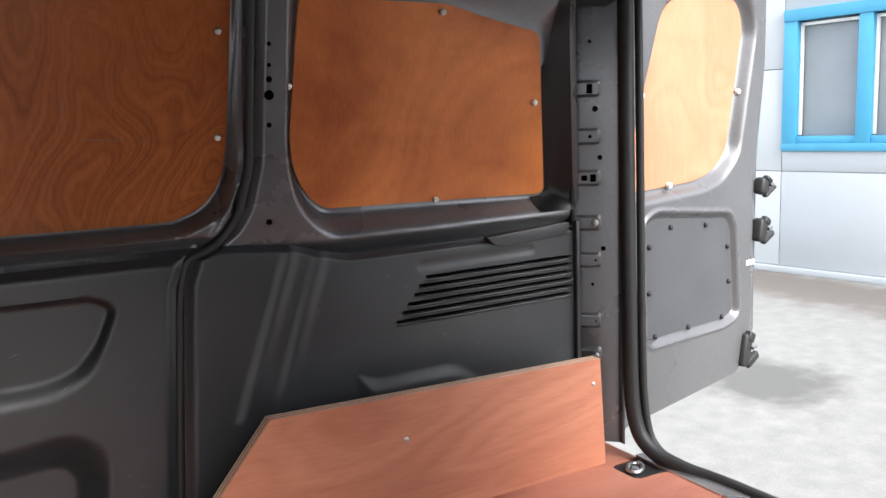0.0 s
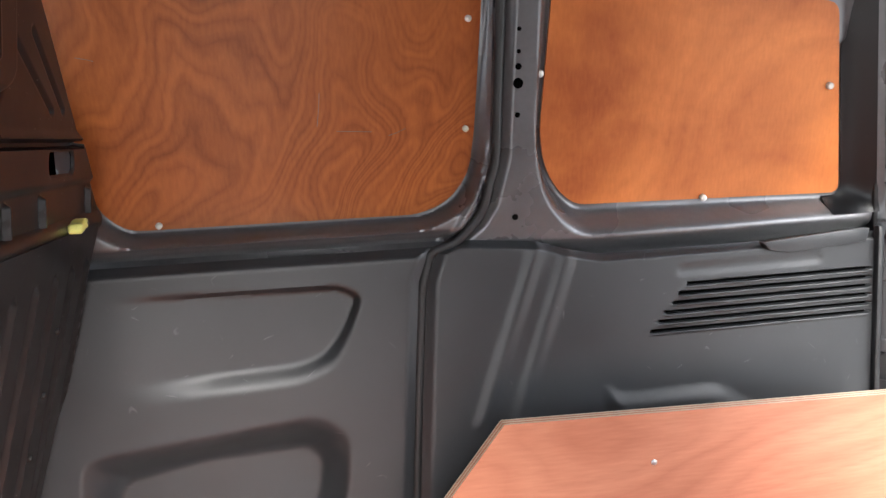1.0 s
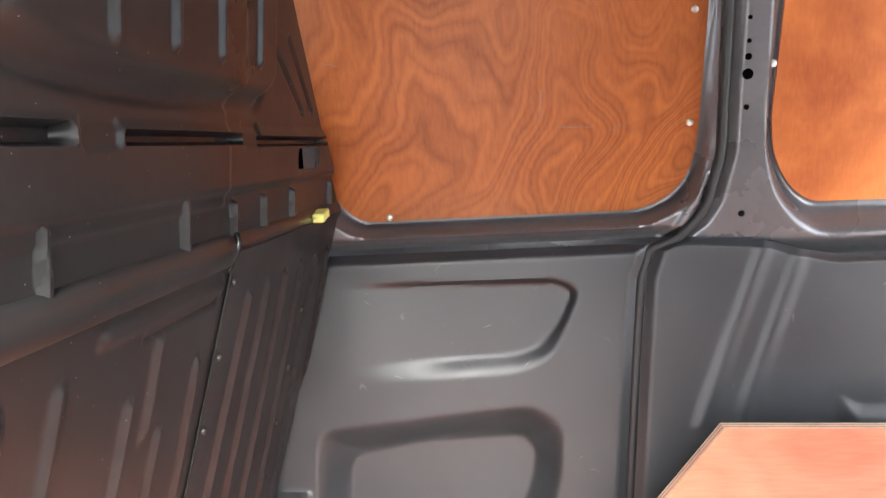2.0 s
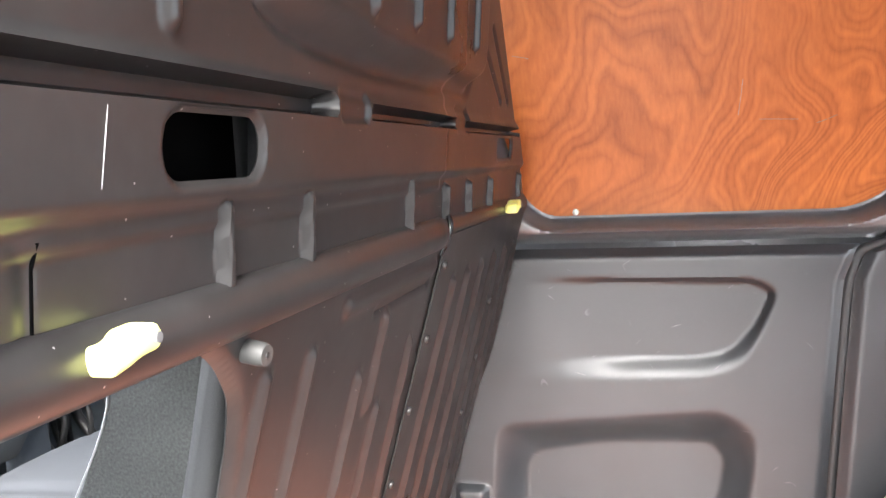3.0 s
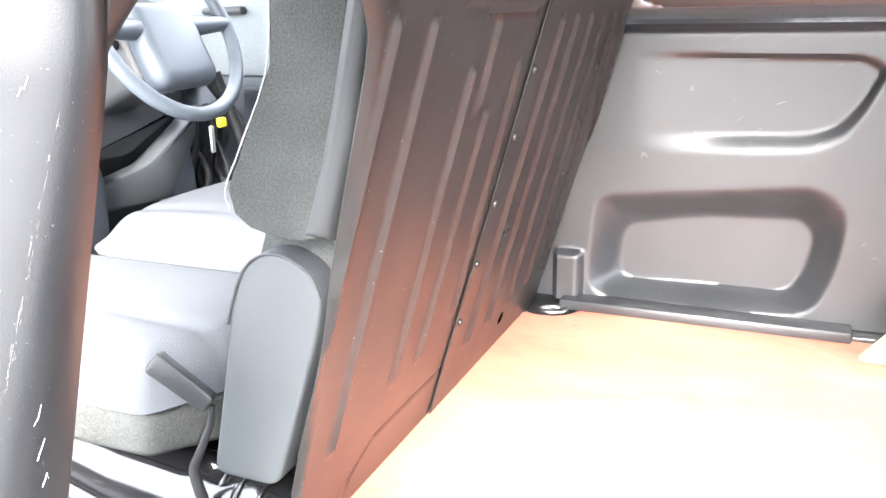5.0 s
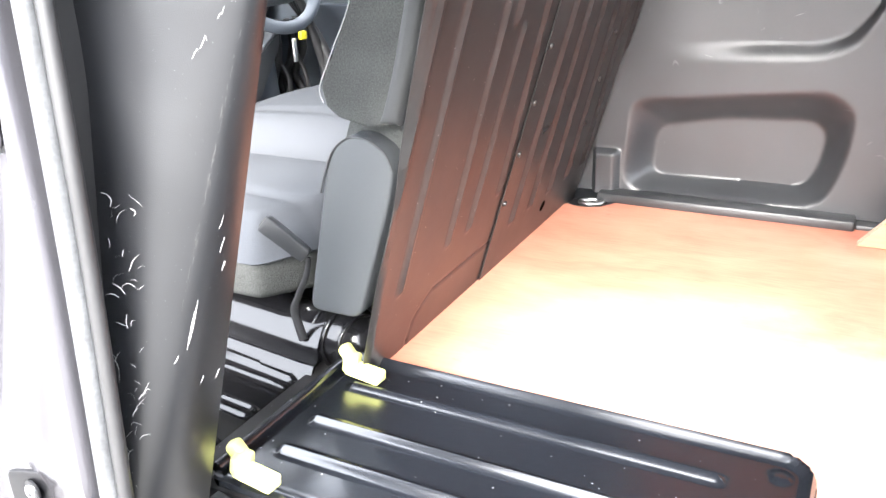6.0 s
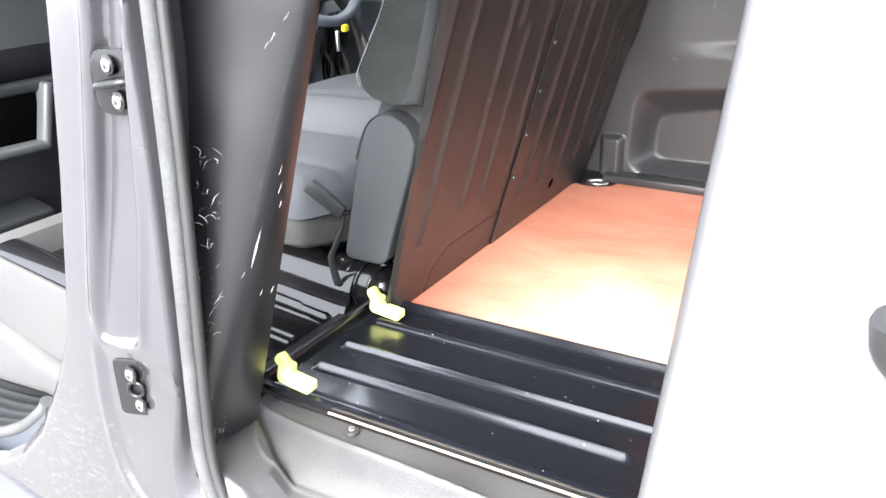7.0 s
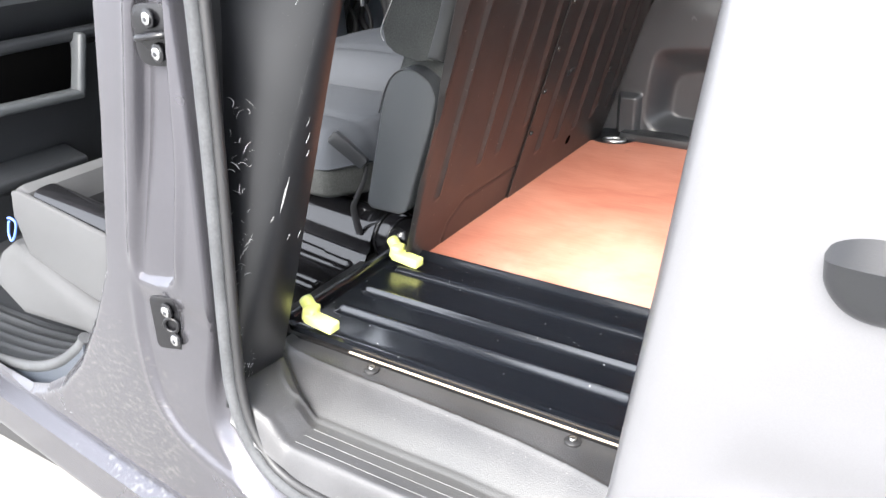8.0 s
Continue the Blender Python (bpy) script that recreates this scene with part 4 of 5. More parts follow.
tube("beam_hook", smooth_path([(-0.004, 0.91, 0.698), (-0.001, 0.906, 0.686), (-0.006, 0.902, 0.668), (-0.014, 0.9, 0.652)], 5), 0.0035, STRIKER, blk, "black rubber hook over the beam")
latch(0.276, 0.72), latch(1.3, 0.8)
bx("back_lining", (0.01, 1.02, 0.6), pose(-0.075, 0.63, 1.0, 0, 5, 0), CAB_DARK, blk, 0.003)
# Added black sheets behind the cut holes, standing in for the shade within.
for y, w in ((0.374, 0.17), (1.26, 0.18)):
    bx("hole_shade_sheet", (0.004, w, 0.09), pose(-0.034, y, 0.785), HOLE_SHADE, blk, 0.001)
bx("back_lining", (0.012, 1.4, 0.012), pose(-0.06, 0.82, 0.706), CAB_DARK, blk, 0.002)


def pillar_at(s, z):
    """The moulded cover from the doorway seal round to the hatchway."""
    ax, ay = -0.213 + 0.045 * z, 0.014 + 0.115 * z
    k = sstep(0.6, 0.66, z)
    bx_, by = bk(np.minimum(z, 0.66)) - 0.004 * k, 0.137 + 0 * z
    cx, cy = bx_ + 0.006 * (1 - k), ay + 0.22 * (by - ay)
    px, py, qx, qy = ax + 0.78 * (cx - ax), ay + 0.78 * (cy - ay), bx_ + 0.7 * (cx - bx_), by + 0.7 * (cy - by)
    w0, w1, w2, w3 = (1 - s) ** 3, 3 * s * (1 - s) ** 2, 3 * s * s * (1 - s), s**3
    c = np.clip((0.678 - z) / 0.02, -1, 1)
    swell = 0.016 * np.where(z < 0.678, s**6 * np.sqrt(np.maximum(0, 1 - c * c)) + (1 - s**6) * sstep(0.52, 0.69, z), np.sqrt(np.maximum(0, 1 - c * c)))
    return ax * w0 + px * w1 + qx * w2 + bx_ * w3 + swell * s - 0.0035 * k * s, ay * w0 + py * w1 + qy * w2 + by * w3 - swell * (1 - s), z


pil = thing("pillar_cover", "scuffed black plastic door pillar cover, deeply scratched", "pillar", kind="structure")
sheet("cover", (0.0, 1.0), (-0.03, 0.699), (0.04, 0.0045), pillar_at, PILLAR, pil, None, 0.003, flip=False)
def flange_at(s, z):
    """The dark strip between the doorway seal and the pillar cover."""
    y0 = np.interp(z, [-0.03, 0.1, 0.4, 0.7], [0.006, 0.012, 0.02, 0.03])
    return -0.183 + (-0.03 + 0.045 * z) * s, y0 + (0.018 + 0.115 * z - y0) * s, z


sheet("seal_flange", (0.0, 1.0), (-0.03, 0.69), (0.25, 0.03), flange_at, RUBBER, pil, None, 0.002, label="black rubber strip beside the seal")
sheet("inner_return", (0.0, 1.0), (-0.005, 0.66), (0.1, 0.02), lambda s, z: (bk(z) - 0.002 - 0.05 * s, 0.1375 + 0 * s, z), BLACK_STEEL, pil, None, 0.002)

# ---- hatch panel laid on the floor ----
hp = thing("hatch_panel", "gloss black ribbed steel hatch panel folded flat on the floor", "panel")


def hp_in(x, y):
    return np.maximum(rrect(x, y, -0.6, 0.43, 0.203, 0.545, 0.045), -0.262 - x)


def hp_at(x, y):
    z = 0.006 + 0 * x
    for yy, x1 in [(0.463, 0.32), (0.366, 0.355), (0.29, 0.315)]:
        z = z + 0.010 * (1 - sstep(0.0, 0.0135, seg(x, y, (-0.21, yy), (x1, yy))))
    e = rrect(x, y, -0.6, 0.43, 0.203, 0.545, 0.045)
    z = z + (0.012 * (1 - sstep(0.004, 0.02, -e)) - 0.01 * (1 - sstep(0.0, 0.004, -e))) * sstep(0.203, 0.24, y)
    for px, py in [(0.395, 0.31), (0.395, 0.43), (0.39, 0.5)]:
        z = z + 0.004 * (1 - sstep(0.008, 0.016, np.hypot(x - px, y - py)))
    return x, y, z


sheet("panel_skin", (-0.27, 0.44), (0.2, 0.55), 0.005, hp_at, GLOSS_BLACK, hp, hp_in, 0.012)
tube("hinge_rail", [(-0.262, 0.215, 0.012), (-0.262, 0.55, 0.012)], 0.009, GLOSS_BLACK, hp)


def clamp(x, y):
    bm = bmesh.new()
    box(bm, (0.062, 0.026, 0.018), pose(x + 0.024, y - 0.004, 0.026, 0, 4, -4), 0.004, 3)
    box(bm, (0.022, 0.03, 0.026), pose(x - 0.002, y + 0.002, 0.034, 0, 10, 10), 0.005, 3)
    box(bm, (0.021, 0.021, 0.034), pose(x - 0.012, y + 0.009, 0.042, 0, -28, 15), 0.007, 3)
    return part("clamp", bm, YELLOW, hp, "fluorescent yellow plastic clamp")


clamp(-0.215, 0.215), clamp(-0.225, 0.483)

# ---- door step and side sill ----
step = thing("door_step", "grained grey plastic door step with tread lines", "step", kind="structure")


STEP_CREST = [(-0.25, 0.178), (-0.217, 0.17), (-0.16, 0.162), (-0.09, 0.159), (0.016, 0.157), (0.117, 0.153), (0.21, 0.147), (0.3, 0.135), (0.35, 0.124), (0.42, 0.112), (0.8, 0.1)]
STEP_FOOT = [(-0.236, 0.155), (-0.205, 0.122), (-0.18, 0.101), (-0.155, 0.089), (-0.12, 0.086), (0.15, 0.086), (0.3, 0.079), (0.42, 0.064), (0.8, 0.05)]


def step_at(x, y):
    """A shallow basin: ledge, edged riser panel along the floor, a sloping end under the pillar, an outer edge rolled to the seal."""
    crest = np.interp(x, [p[0] for p in STEP_CREST], [p[1] for p in STEP_CREST])
    foot = np.interp(x, [-0.25, -0.12, 0.15, 0.3, 0.42, 0.8], [0.086, 0.086, 0.086, 0.079, 0.064, 0.05])
    rise = np.clip((y - foot) / (crest - foot), 0, 1)
    back = 0.046 * rise
    rim = np.interp(y, [0.0, 0.16, 0.2], [0.026, -0.012, -0.014])
    edge = np.interp(y, [0.0, 0.03, 0.065, 0.09, 0.105, 0.136, 0.16], [-0.13, -0.128, -0.122, -0.13, -0.155, -0.2, -0.235])
    ledge = (rim + 0.06) * (1 - 0.55 * sstep(-0.24, -0.13, x))
    end = ledge * (1 - sstep(-0.012, 0.03, x - edge))
    z = -0.06 + (np.maximum(back, 0) ** 7 + np.maximum(end, 0) ** 7) ** (1 / 7) - 0.048 * sstep(0.024, -0.006, y) ** 2
    for line, high in ((STEP_CREST, 0.0016), (STEP_FOOT, 0.0026)):
        d = np.min([seg(x, y, p, q) for p, q in zip(line, line[1:])], axis=0)
        z = z + high * np.exp(-((d / 0.0042) ** 2))
    return x, y, z


sheet("tread", (-0.25, 0.8), (-0.006, 0.2), (0.004, 0.0015), step_at, STEP, step, lambda x, y: -0.197 - 0.33 * y - x, 0.003)
for k in range(3):
    tube("tread_line", [(float(x), 0.03 + 0.018 * k, float(step_at(np.array(x), np.array(0.03 + 0.018 * k))[2]) + 0.0001) for x in np.linspace(-0.1 + 0.003 * k, 0.75, 30)], 0.0005, LINE, step, "thin worn tread line", seg_n=6)
tagged(bx("floor_edge", (0.74, 0.003, 0.003), pose(0.244, 0.2, -0.006), PLY_EDGE, None, 0.001), "pale raw plywood edge along the door step", "edge", kind="structure")
for x in (-0.07, 0.275):
    disc("step_clip", (x, 0.184, -0.0145), (0, 0, 1), 0.012, 0.005, RUBBER, step, "black plastic clip", dome=0.002)
    disc("clip_screw", (x, 0.184, -0.009), (0, 0, 1), 0.005, 0.003, ZINC, step, dome=0.001)


def skin_y(x, z):
    return 0.05 * (z - 0.1) - 0.1 * (x + 0.27) * sstep(0.2, -0.2, x) - 0.047 * sstep(-0.2, 0.2, x)


def aper_side(x, z):
    """The sliding door's opening, negative inside."""
    return rrect(x, z, -0.183, 1.2, -0.11, 2.0, 0.13)


def aper_front(x, z):
    return left_of(x, z, [(-3.0, -0.247), (-1.3, -0.246), (-0.95, -0.243), (-0.85, -0.236), (-0.78, -0.21), (-0.70, -0.16), (-0.62, -0.085), (-0.545, 0.02), (-0.478, 0.14), (-0.425, 0.4), (-0.40, 0.56), (-0.30, 1.3)])


body = thing("body_side", "silver grey metallic painted door pillar and sill, darkened for shade, dusty", "body", kind="structure")


def body_skin_at(x, z):
    a = aper_side(x, z)
    y = skin_y(x, z)
    w = 0.02 + 0.032 * sstep(0.16, -0.1, z)
    y = y + 0.026 * (1 - sstep(w, w * 1.5, a))
    low = convex(x, z, [(-0.393, 0.15), (-0.397, 0.05), (-0.387, -0.03), (-0.367, -0.08), (-0.323, -0.117), (-0.255, -0.137), (-0.1, -0.158), (0.9, -0.165), (0.9, 0.25), (-0.36, 0.25)], 0.02)
    y = y + (0.007 * sstep(0.0, 0.02, -low) - 0.001 * np.exp(-((low / 0.009) ** 2))) * sstep(0.155, 0.105, z)
    ch = convex(x, z, [(-0.385, 0.14), (-0.28, 0.158), (-0.238, 0.36), (-0.222, 0.58), (-0.13, 1.3), (-0.19, 1.3), (-0.295, 0.56)], 0.03)
    y = y + (0.02 + 0.018 * sstep(0.0, 0.14, x + 0.37 - 0.17 * (z - 0.165))) * sstep(0.0, 0.013, -ch) * (0.4 + 0.6 * sstep(0.15, 0.42, z)) - 0.0055 * np.exp(-((ch - 0.006) / 0.008) ** 2) * sstep(0.15, 0.22, z)
    y = y + 0.016 * (1 - sstep(0.0, 0.02, aper_front(x, z)))
    y = y + 0.012 * sstep(-0.25, -0.256, z) - 0.03 * sstep(-0.276, -0.288, z) + 0.06 * np.clip((-0.36 - z) / 0.06, 0, 1) ** 2
    return x, y, z


sheet("door_pillar", (-1.7, 0.9), (-0.42, 1.25), (0.0028, 0.006), body_skin_at, JAMB, body, lambda x, z: np.maximum(-aper_side(x, z), -aper_front(x, z)), 0.003)
bx("under_sill", (2.6, 0.05, 0.12), pose(-0.4, 0.07, -0.38), RUBBER, body, 0.01)
arc = [(-0.172, 0.05, 1.16), (-0.168, 0.03, 0.7), (-0.172, 0.02, 0.4), (-0.186, 0.012, 0.1), (-0.180, 0.006, 0.0), (-0.155, 0.002, -0.07), (-0.10, -0.002, -0.108), (0.0, -0.006, -0.118), (0.3, -0.01, -0.118), (0.8, -0.01, -0.118)]
tube("door_seal", smooth_path([(x - 0.006 * (z > -0.05), y - 0.004, z - 0.006 * (z < -0.05)) for x, y, z in arc], 8), 0.0105, SEAL_GREY, body, "grey dusty rubber door seal")
tube("seal_lip", smooth_path([(x + 0.009 * (z > -0.08), y + 0.001, z + 0.008 * (z < -0.05)) for x, y, z in arc], 8), 0.0075, RUBBER, body, "dark inner lip of the door seal")


def striker(x, z, w, h, loop):
    y = float(skin_y(np.array(x), np.array(z))) + (0.012 if loop else 0.007)
    t = thing("striker_plate", "dark steel striker plate with two bolts" if loop else "dark steel locating plate with a round socket", "striker", "striker plates")
    R = Matrix.Translation((x, y, z)) @ pose(0, 0, 0, 0, 0, 12 if loop else 18)
    c = w * (0.34 if loop else 0.16)
    prism("plate", rounded([(-w / 2, -h / 2), (w / 2, -h / 2), (w / 2, h / 2), (-w / 2, h / 2)], c), 0.006, R @ XZ, STRIKER, t, 0.002)
    for dz, dx in ((h * 0.27, -0.003), (-h * 0.27, 0.004)):
        disc("washer", R @ Vector((dx, -0.0085, dz)), (-0.1, -1, 0), 0.0125, 0.003, STRIKER, t, n=20)
        bo_ = disc("bolt", R @ Vector((dx, -0.011, dz)), (-0.1, -1, 0), 0.0085, 0.004, ZINC, t, dome=0.001, n=16)
        disc("bolt_socket", R @ Vector((dx, -0.0158, dz)), (-0.1, -1, 0), 0.0035, 0.0012, CAB_DARK, t, n=6)
    if loop:
        tube("loop", smooth_path([R @ Vector(p) for p in [(-0.022, -0.004, -0.003), (-0.019, -0.016, -0.002), (0.0, -0.019, 0.001), (0.02, -0.016, 0.004), (0.026, -0.004, 0.005)]], 6), 0.0055, STRIKER, t, squash=0.8)
    else:
        tube("socket", [R @ Vector((0.0115 * math.cos(w_), -0.009, 0.0115 * math.sin(w_))) for w_ in np.linspace(0, 6.28, 20, endpoint=False)], 0.003, STRIKER, t, closed=True)


striker(-0.261, 0.522, 0.064, 0.08, True), striker(-0.302, 0.095, 0.066, 0.09, False)

# ---- near sliding door, pushed open ----
sd = thing("sliding_door", "open sliding door in silver grey metallic paint", "door")


def sdoor_at(u, z):
    """u runs round the leading edge and then along the outer skin."""
    x0, y0 = 0.4386 + 0.094 * z, -0.27 + 0.06 * z - 0.03 * sstep(0.2, -0.5, z)
    a = np.clip(u / 0.03, 0, 1) * np.pi / 2
    x = np.where(u < 0, x0, np.where(u < 0.03, x0 + 0.026 * (1 - np.cos(a)), x0 + 0.026 + (u - 0.03)))
    y = np.where(u < 0, y0 + 0.026 - u, np.where(u < 0.03, y0 + 0.026 - 0.026 * np.sin(a), y0))
    y = y + 0.012 * np.exp(-((z - 0.36) / 0.03) ** 2) * sstep(0.05, 0.1, u) - 0.01 * sstep(0.03, 0.6, u)
    return x, y, z


sheet("door_skin", (-0.05, 0.85), (-0.48, 1.15), (0.005, 0.02), sdoor_at, PAINT, sd, None, 0.004, flip=False)
bx("inner_lining", (0.8, 0.03, 1.3), pose(0.93, -0.19, 0.33), TRIM, sd, 0.01)


def handle_at(u, w):
    """A pull handle: a rounded pod with a flat top, a ridge and a front that falls back to the skin."""
    e = np.clip(np.minimum(u, 0.2 - u) / 0.03, 0, 1)
    g = np.sqrt(np.maximum(0, 1 - (1 - e) ** 2))
    top, low, ridge = 0.53 + 0.013 * g, 0.527 - 0.033 * g, 0.529 + 0.009 * g
    a, b = np.clip(w / 0.35, 0, 1), np.clip((w - 0.35) / 0.65, 0, 1)
    z = np.where(w < 0.35, top + (ridge - top) * a, ridge + (low - ridge) * b)
    out = np.where(w < 0.35, a, 1 - 0.45 * b - 0.55 * b**6)
    return 0.577 + u, -0.237 - 0.034 * g**0.7 * out, z


handle = sheet("door_handle", (0.0, 0.2), (0.0, 1.0), (0.0025, 0.025), handle_at, mat("dark_handle_plastic", (0.013, 0.0138, 0.0155), 0.34, var=0.12, fine=900, bump=0.004), sd, None, 0.002, flip=True, label="grey pull handle with a ridged top")
# ---- cab ----
cabf = thing("cab_floor", "dark cab floor with moulded mat", "floor", kind="structure")
bx("floor_mat", (1.6, 1.5, 0.04), pose(-1.15, 0.8, -0.33), CAB_DARK, cabf, 0.01)
bx("rear_riser", (0.06, 1.45, 0.26), pose(-0.3, 0.8, -0.22), CAB_DARK, cabf, 0.01)
SILL = smooth_path([(-1.5, 0.1, -0.285), (-1.2, 0.1, -0.28), (-1.05, 0.1, -0.268), (-0.92, 0.1, -0.245), (-0.81, 0.1, -0.198), (-0.725, 0.1, -0.135), (-0.7, 0.1, -0.105)], 6)


def sill_at(u, v):
    """The cab doorway's moulded sill: a ribbed ledge falling inwards, following the opening's curve."""
    k = np.arange(len(SILL))
    x, z = np.interp(u, k, [p[0] for p in SILL]), np.interp(u, k, [p[2] for p in SILL])
    rib = sum(np.exp(-(((v - c) / 0.035) ** 2)) for c in (0.3, 0.48, 0.66, 0.84))
    return x, 0.1 + 0.17 * v, z - 0.012 * v + 0.004 * rib * sstep(-0.74, -0.8, x)


sheet("sill_tread", (0.0, len(SILL) - 1.0), (0.0, 1.0), (0.5, 0.02), sill_at, TRIM, cabf, None, 0.004, label="ribbed grey plastic sill tread")
sheet("sill_skirt", (0.0, len(SILL) - 1.0), (0.0, 1.0), (0.5, 0.25), lambda u, v: (sill_at(u, 0 * v)[0] + 0.03 * v, 0.1 - 0.035 * v, sill_at(u, 0 * v)[2] - 0.075 * v), NAVY, cabf, None, 0.004, label="dark plastic skirt below the sill")
tube("sill_lip", SILL, 0.0125, SEAL_GREY, cabf, "grey rolled sill lip")
cabw = thing("cab_front", "dark dashboard side of the cab closing the front", "cab", kind="structure")
bx("firewall", (0.06, 1.6, 0.95), pose(-1.75, 0.78, 0.1), CAB_DARK, cabw, 0.01)
bx("far_wall", (1.5, 0.05, 0.85), pose(-1.0, 1.56, 0.05), CAB_BLUE, cabw, 0.02)
bx("door_card", (1.4, 0.04, 0.3), pose(-1.0, 1.56, 0.62), BLIND, cabw, 0.02)
bx("door_pull", (0.12, 0.03, 0.02), pose(-1.02, 1.53, 0.63), HINGE_COVER, cabw, 0.008)


def cushion(name, x0, x1, y0, y1, z0, z1, material, parent, puff=0.02, r=0.05, label=""):
    """A stuffed block with rounded edges and a slightly domed top."""
    def at(u, v):
        e = rrect(u, v, x0, x1, y0, y1, r)
        cu, cv = (u - (x0 + x1) / 2) / ((x1 - x0) / 2), (v - (y0 + y1) / 2) / ((y1 - y0) / 2)
        z = z1 - (z1 - z0) * 0.35 * (1 - sstep(0.0, r, -e)) ** 2 + puff * (1 - cu**2) * (1 - cv**2) + 0.006 * np.exp(-((np.abs(cv) - 0.55) / 0.05) ** 2) * -1
        return u, v, z
    o = sheet(name, (x0, x1), (y0, y1), 0.012, at, material, parent, lambda u, v: rrect(u, v, x0, x1, y0, y1, r), 0.01, label=label)
    bx("cushion_side", (x1 - x0 - 0.012, y1 - y0 - 0.012, (z1 - z0) * 0.75), pose((x0 + x1) / 2, (y0 + y1) / 2, z0 + (z1 - z0) * 0.375), FABRIC, parent, r * 0.7, n=4)
    return o


ms = thing("middle_seat", "charcoal fabric middle seat with folding backrest", "seat", "cab seats")
PAD = [(-0.86, 0.485), (-0.395, 0.485), (-0.335, 0.565), (-0.31, 0.62), (-0.30, 0.855), (-0.86, 0.855)]


def pad_at(x, y):
    e = -convex(x, y, PAD, 0.02)
    z = 0.235 - 0.075 * (1 - sstep(-0.01, 0.06, e)) ** 1.5 + 0.012 * np.sin(np.clip((y - 0.485) / 0.37, 0, 1) * np.pi) - 0.006 * np.exp(-((y - 0.60 + 0.1 * (x + 0.5)) / 0.012) ** 2)
    return x, y, z


sheet("seat_cushion", (-0.87, -0.29), (0.48, 0.86), 0.009, pad_at, FABRIC_LIGHT, ms, lambda x, y: convex(x, y, PAD, 0.02), 0.012, label="pale grey fabric cushion")
prism("cushion_side", rounded([(x - 0.004, y + 0.004) for x, y in PAD], 0.018), 0.074, Matrix.Translation((0, 0, 0.102)), FABRIC, ms, 0.014, "charcoal fabric side panel", 3)
bx("seat_base", (0.46, 0.2, 0.4), pose(-0.6, 0.76, -0.1), CAB_DARK, ms, 0.02)
tube("base_rod", [(-0.62, 0.60, 0.115), (-0.50, 0.615, 0.085), (-0.40, 0.65, 0.07)], 0.004, ZINC, ms, "bare steel rod")
BACK = [(-0.145, 0.405), (-0.11, 0.55), (-0.082, 0.68), (-0.06, 0.85), (-0.16, 0.86), (-0.175, 0.68), (-0.186, 0.58), (-0.225, 0.50), (-0.25, 0.452), (-0.244, 0.425), (-0.225, 0.411), (-0.18, 0.40)]
YZ = Matrix(((1, 0, 0, 0), (0, 0, 1, 0), (0, 1, 0, 0), (0, 0, 0, 1)))
bo = prism("backrest", BACK, 0.40, Matrix.Translation((0, 0.5, 0)) @ YZ, FABRIC, ms, 0.005, "charcoal woven fabric backrest", 3)
tube("piping", smooth_path([(x - 0.001, 0.5, z) for x, z in [(-0.168, 0.80), (-0.175, 0.68), (-0.186, 0.58), (-0.225, 0.50), (-0.25, 0.452), (-0.246, 0.43)]], 5), 0.0009, PIPING, bo, "pale piping")
prism("rear_bolster", [(-0.128, 0.405), (-0.115, 0.45), (-0.094, 0.515), (-0.072, 0.615), (-0.058, 0.69), (-0.044, 0.85), (-0.066, 0.85), (-0.086, 0.68), (-0.098, 0.63), (-0.117, 0.55), (-0.137, 0.475), (-0.155, 0.423), (-0.163, 0.407)], 0.40, Matrix.Translation((0, 0.496, 0)) @ YZ, mat("dark_grey_vinyl", (0.036, 0.037, 0.038), 0.6, var=0.15, fine=900, bump=0.02, spec=0.4), ms, 0.012, "smooth dark grey vinyl bolster", 4)
prism("back_shell", [(-0.12, 0.39), (-0.064, 0.55), (-0.038, 0.67), (-0.038, 0.85), (-0.06, 0.85), (-0.08, 0.68), (-0.095, 0.55), (-0.135, 0.40)], 0.41, Matrix.Translation((0, 0.51, 0)) @ YZ, CAB_DARK, ms, 0.006)
HC = [(-0.305, 0.105), (-0.214, 0.105), (-0.148, 0.30), (-0.138, 0.345), (-0.15, 0.372), (-0.18, 0.388), (-0.21, 0.388), (-0.236, 0.37), (-0.252, 0.33)]
prism("hinge_cover", rounded(HC, 0.02), 0.04, Matrix.Translation((0, 0.495, 0)) @ YZ, HINGE_COVER, ms, 0.005, "grey moulded hinge cover", 3)
tube("cover_rim", smooth_path([(x, 0.4955, z) for x, z in [(-0.262, 0.30), (-0.25, 0.335), (-0.233, 0.367), (-0.208, 0.385), (-0.18, 0.385), (-0.152, 0.369), (-0.141, 0.345)]], 5), 0.002, SEAL_GREY, ms)
prism("inner_frame", [(-0.27, 0.13), (-0.19, 0.13), (-0.12, 0.34), (-0.13, 0.41), (-0.22, 0.43), (-0.245, 0.36)], 0.38, Matrix.Translation((0, 0.53, 0)) @ YZ, FABRIC, ms, 0.01)
bk1 = thing("seat_belt_buckle", "dark grey seat belt buckle on a short stalk", "buckle")
BL, BW = Vector((-0.66, -0.22, 0.6)).normalized(), Vector((0.5, 0.25, 0.62))
BW = (BW - BL * BW.dot(BL)).normalized()
BT = BW.cross(BL)
BK = Matrix(((BW.x, BL.x, BT.x, -0.345), (BW.y, BL.y, BT.y, 0.508), (BW.z, BL.z, BT.z, 0.214), (0, 0, 0, 1)))
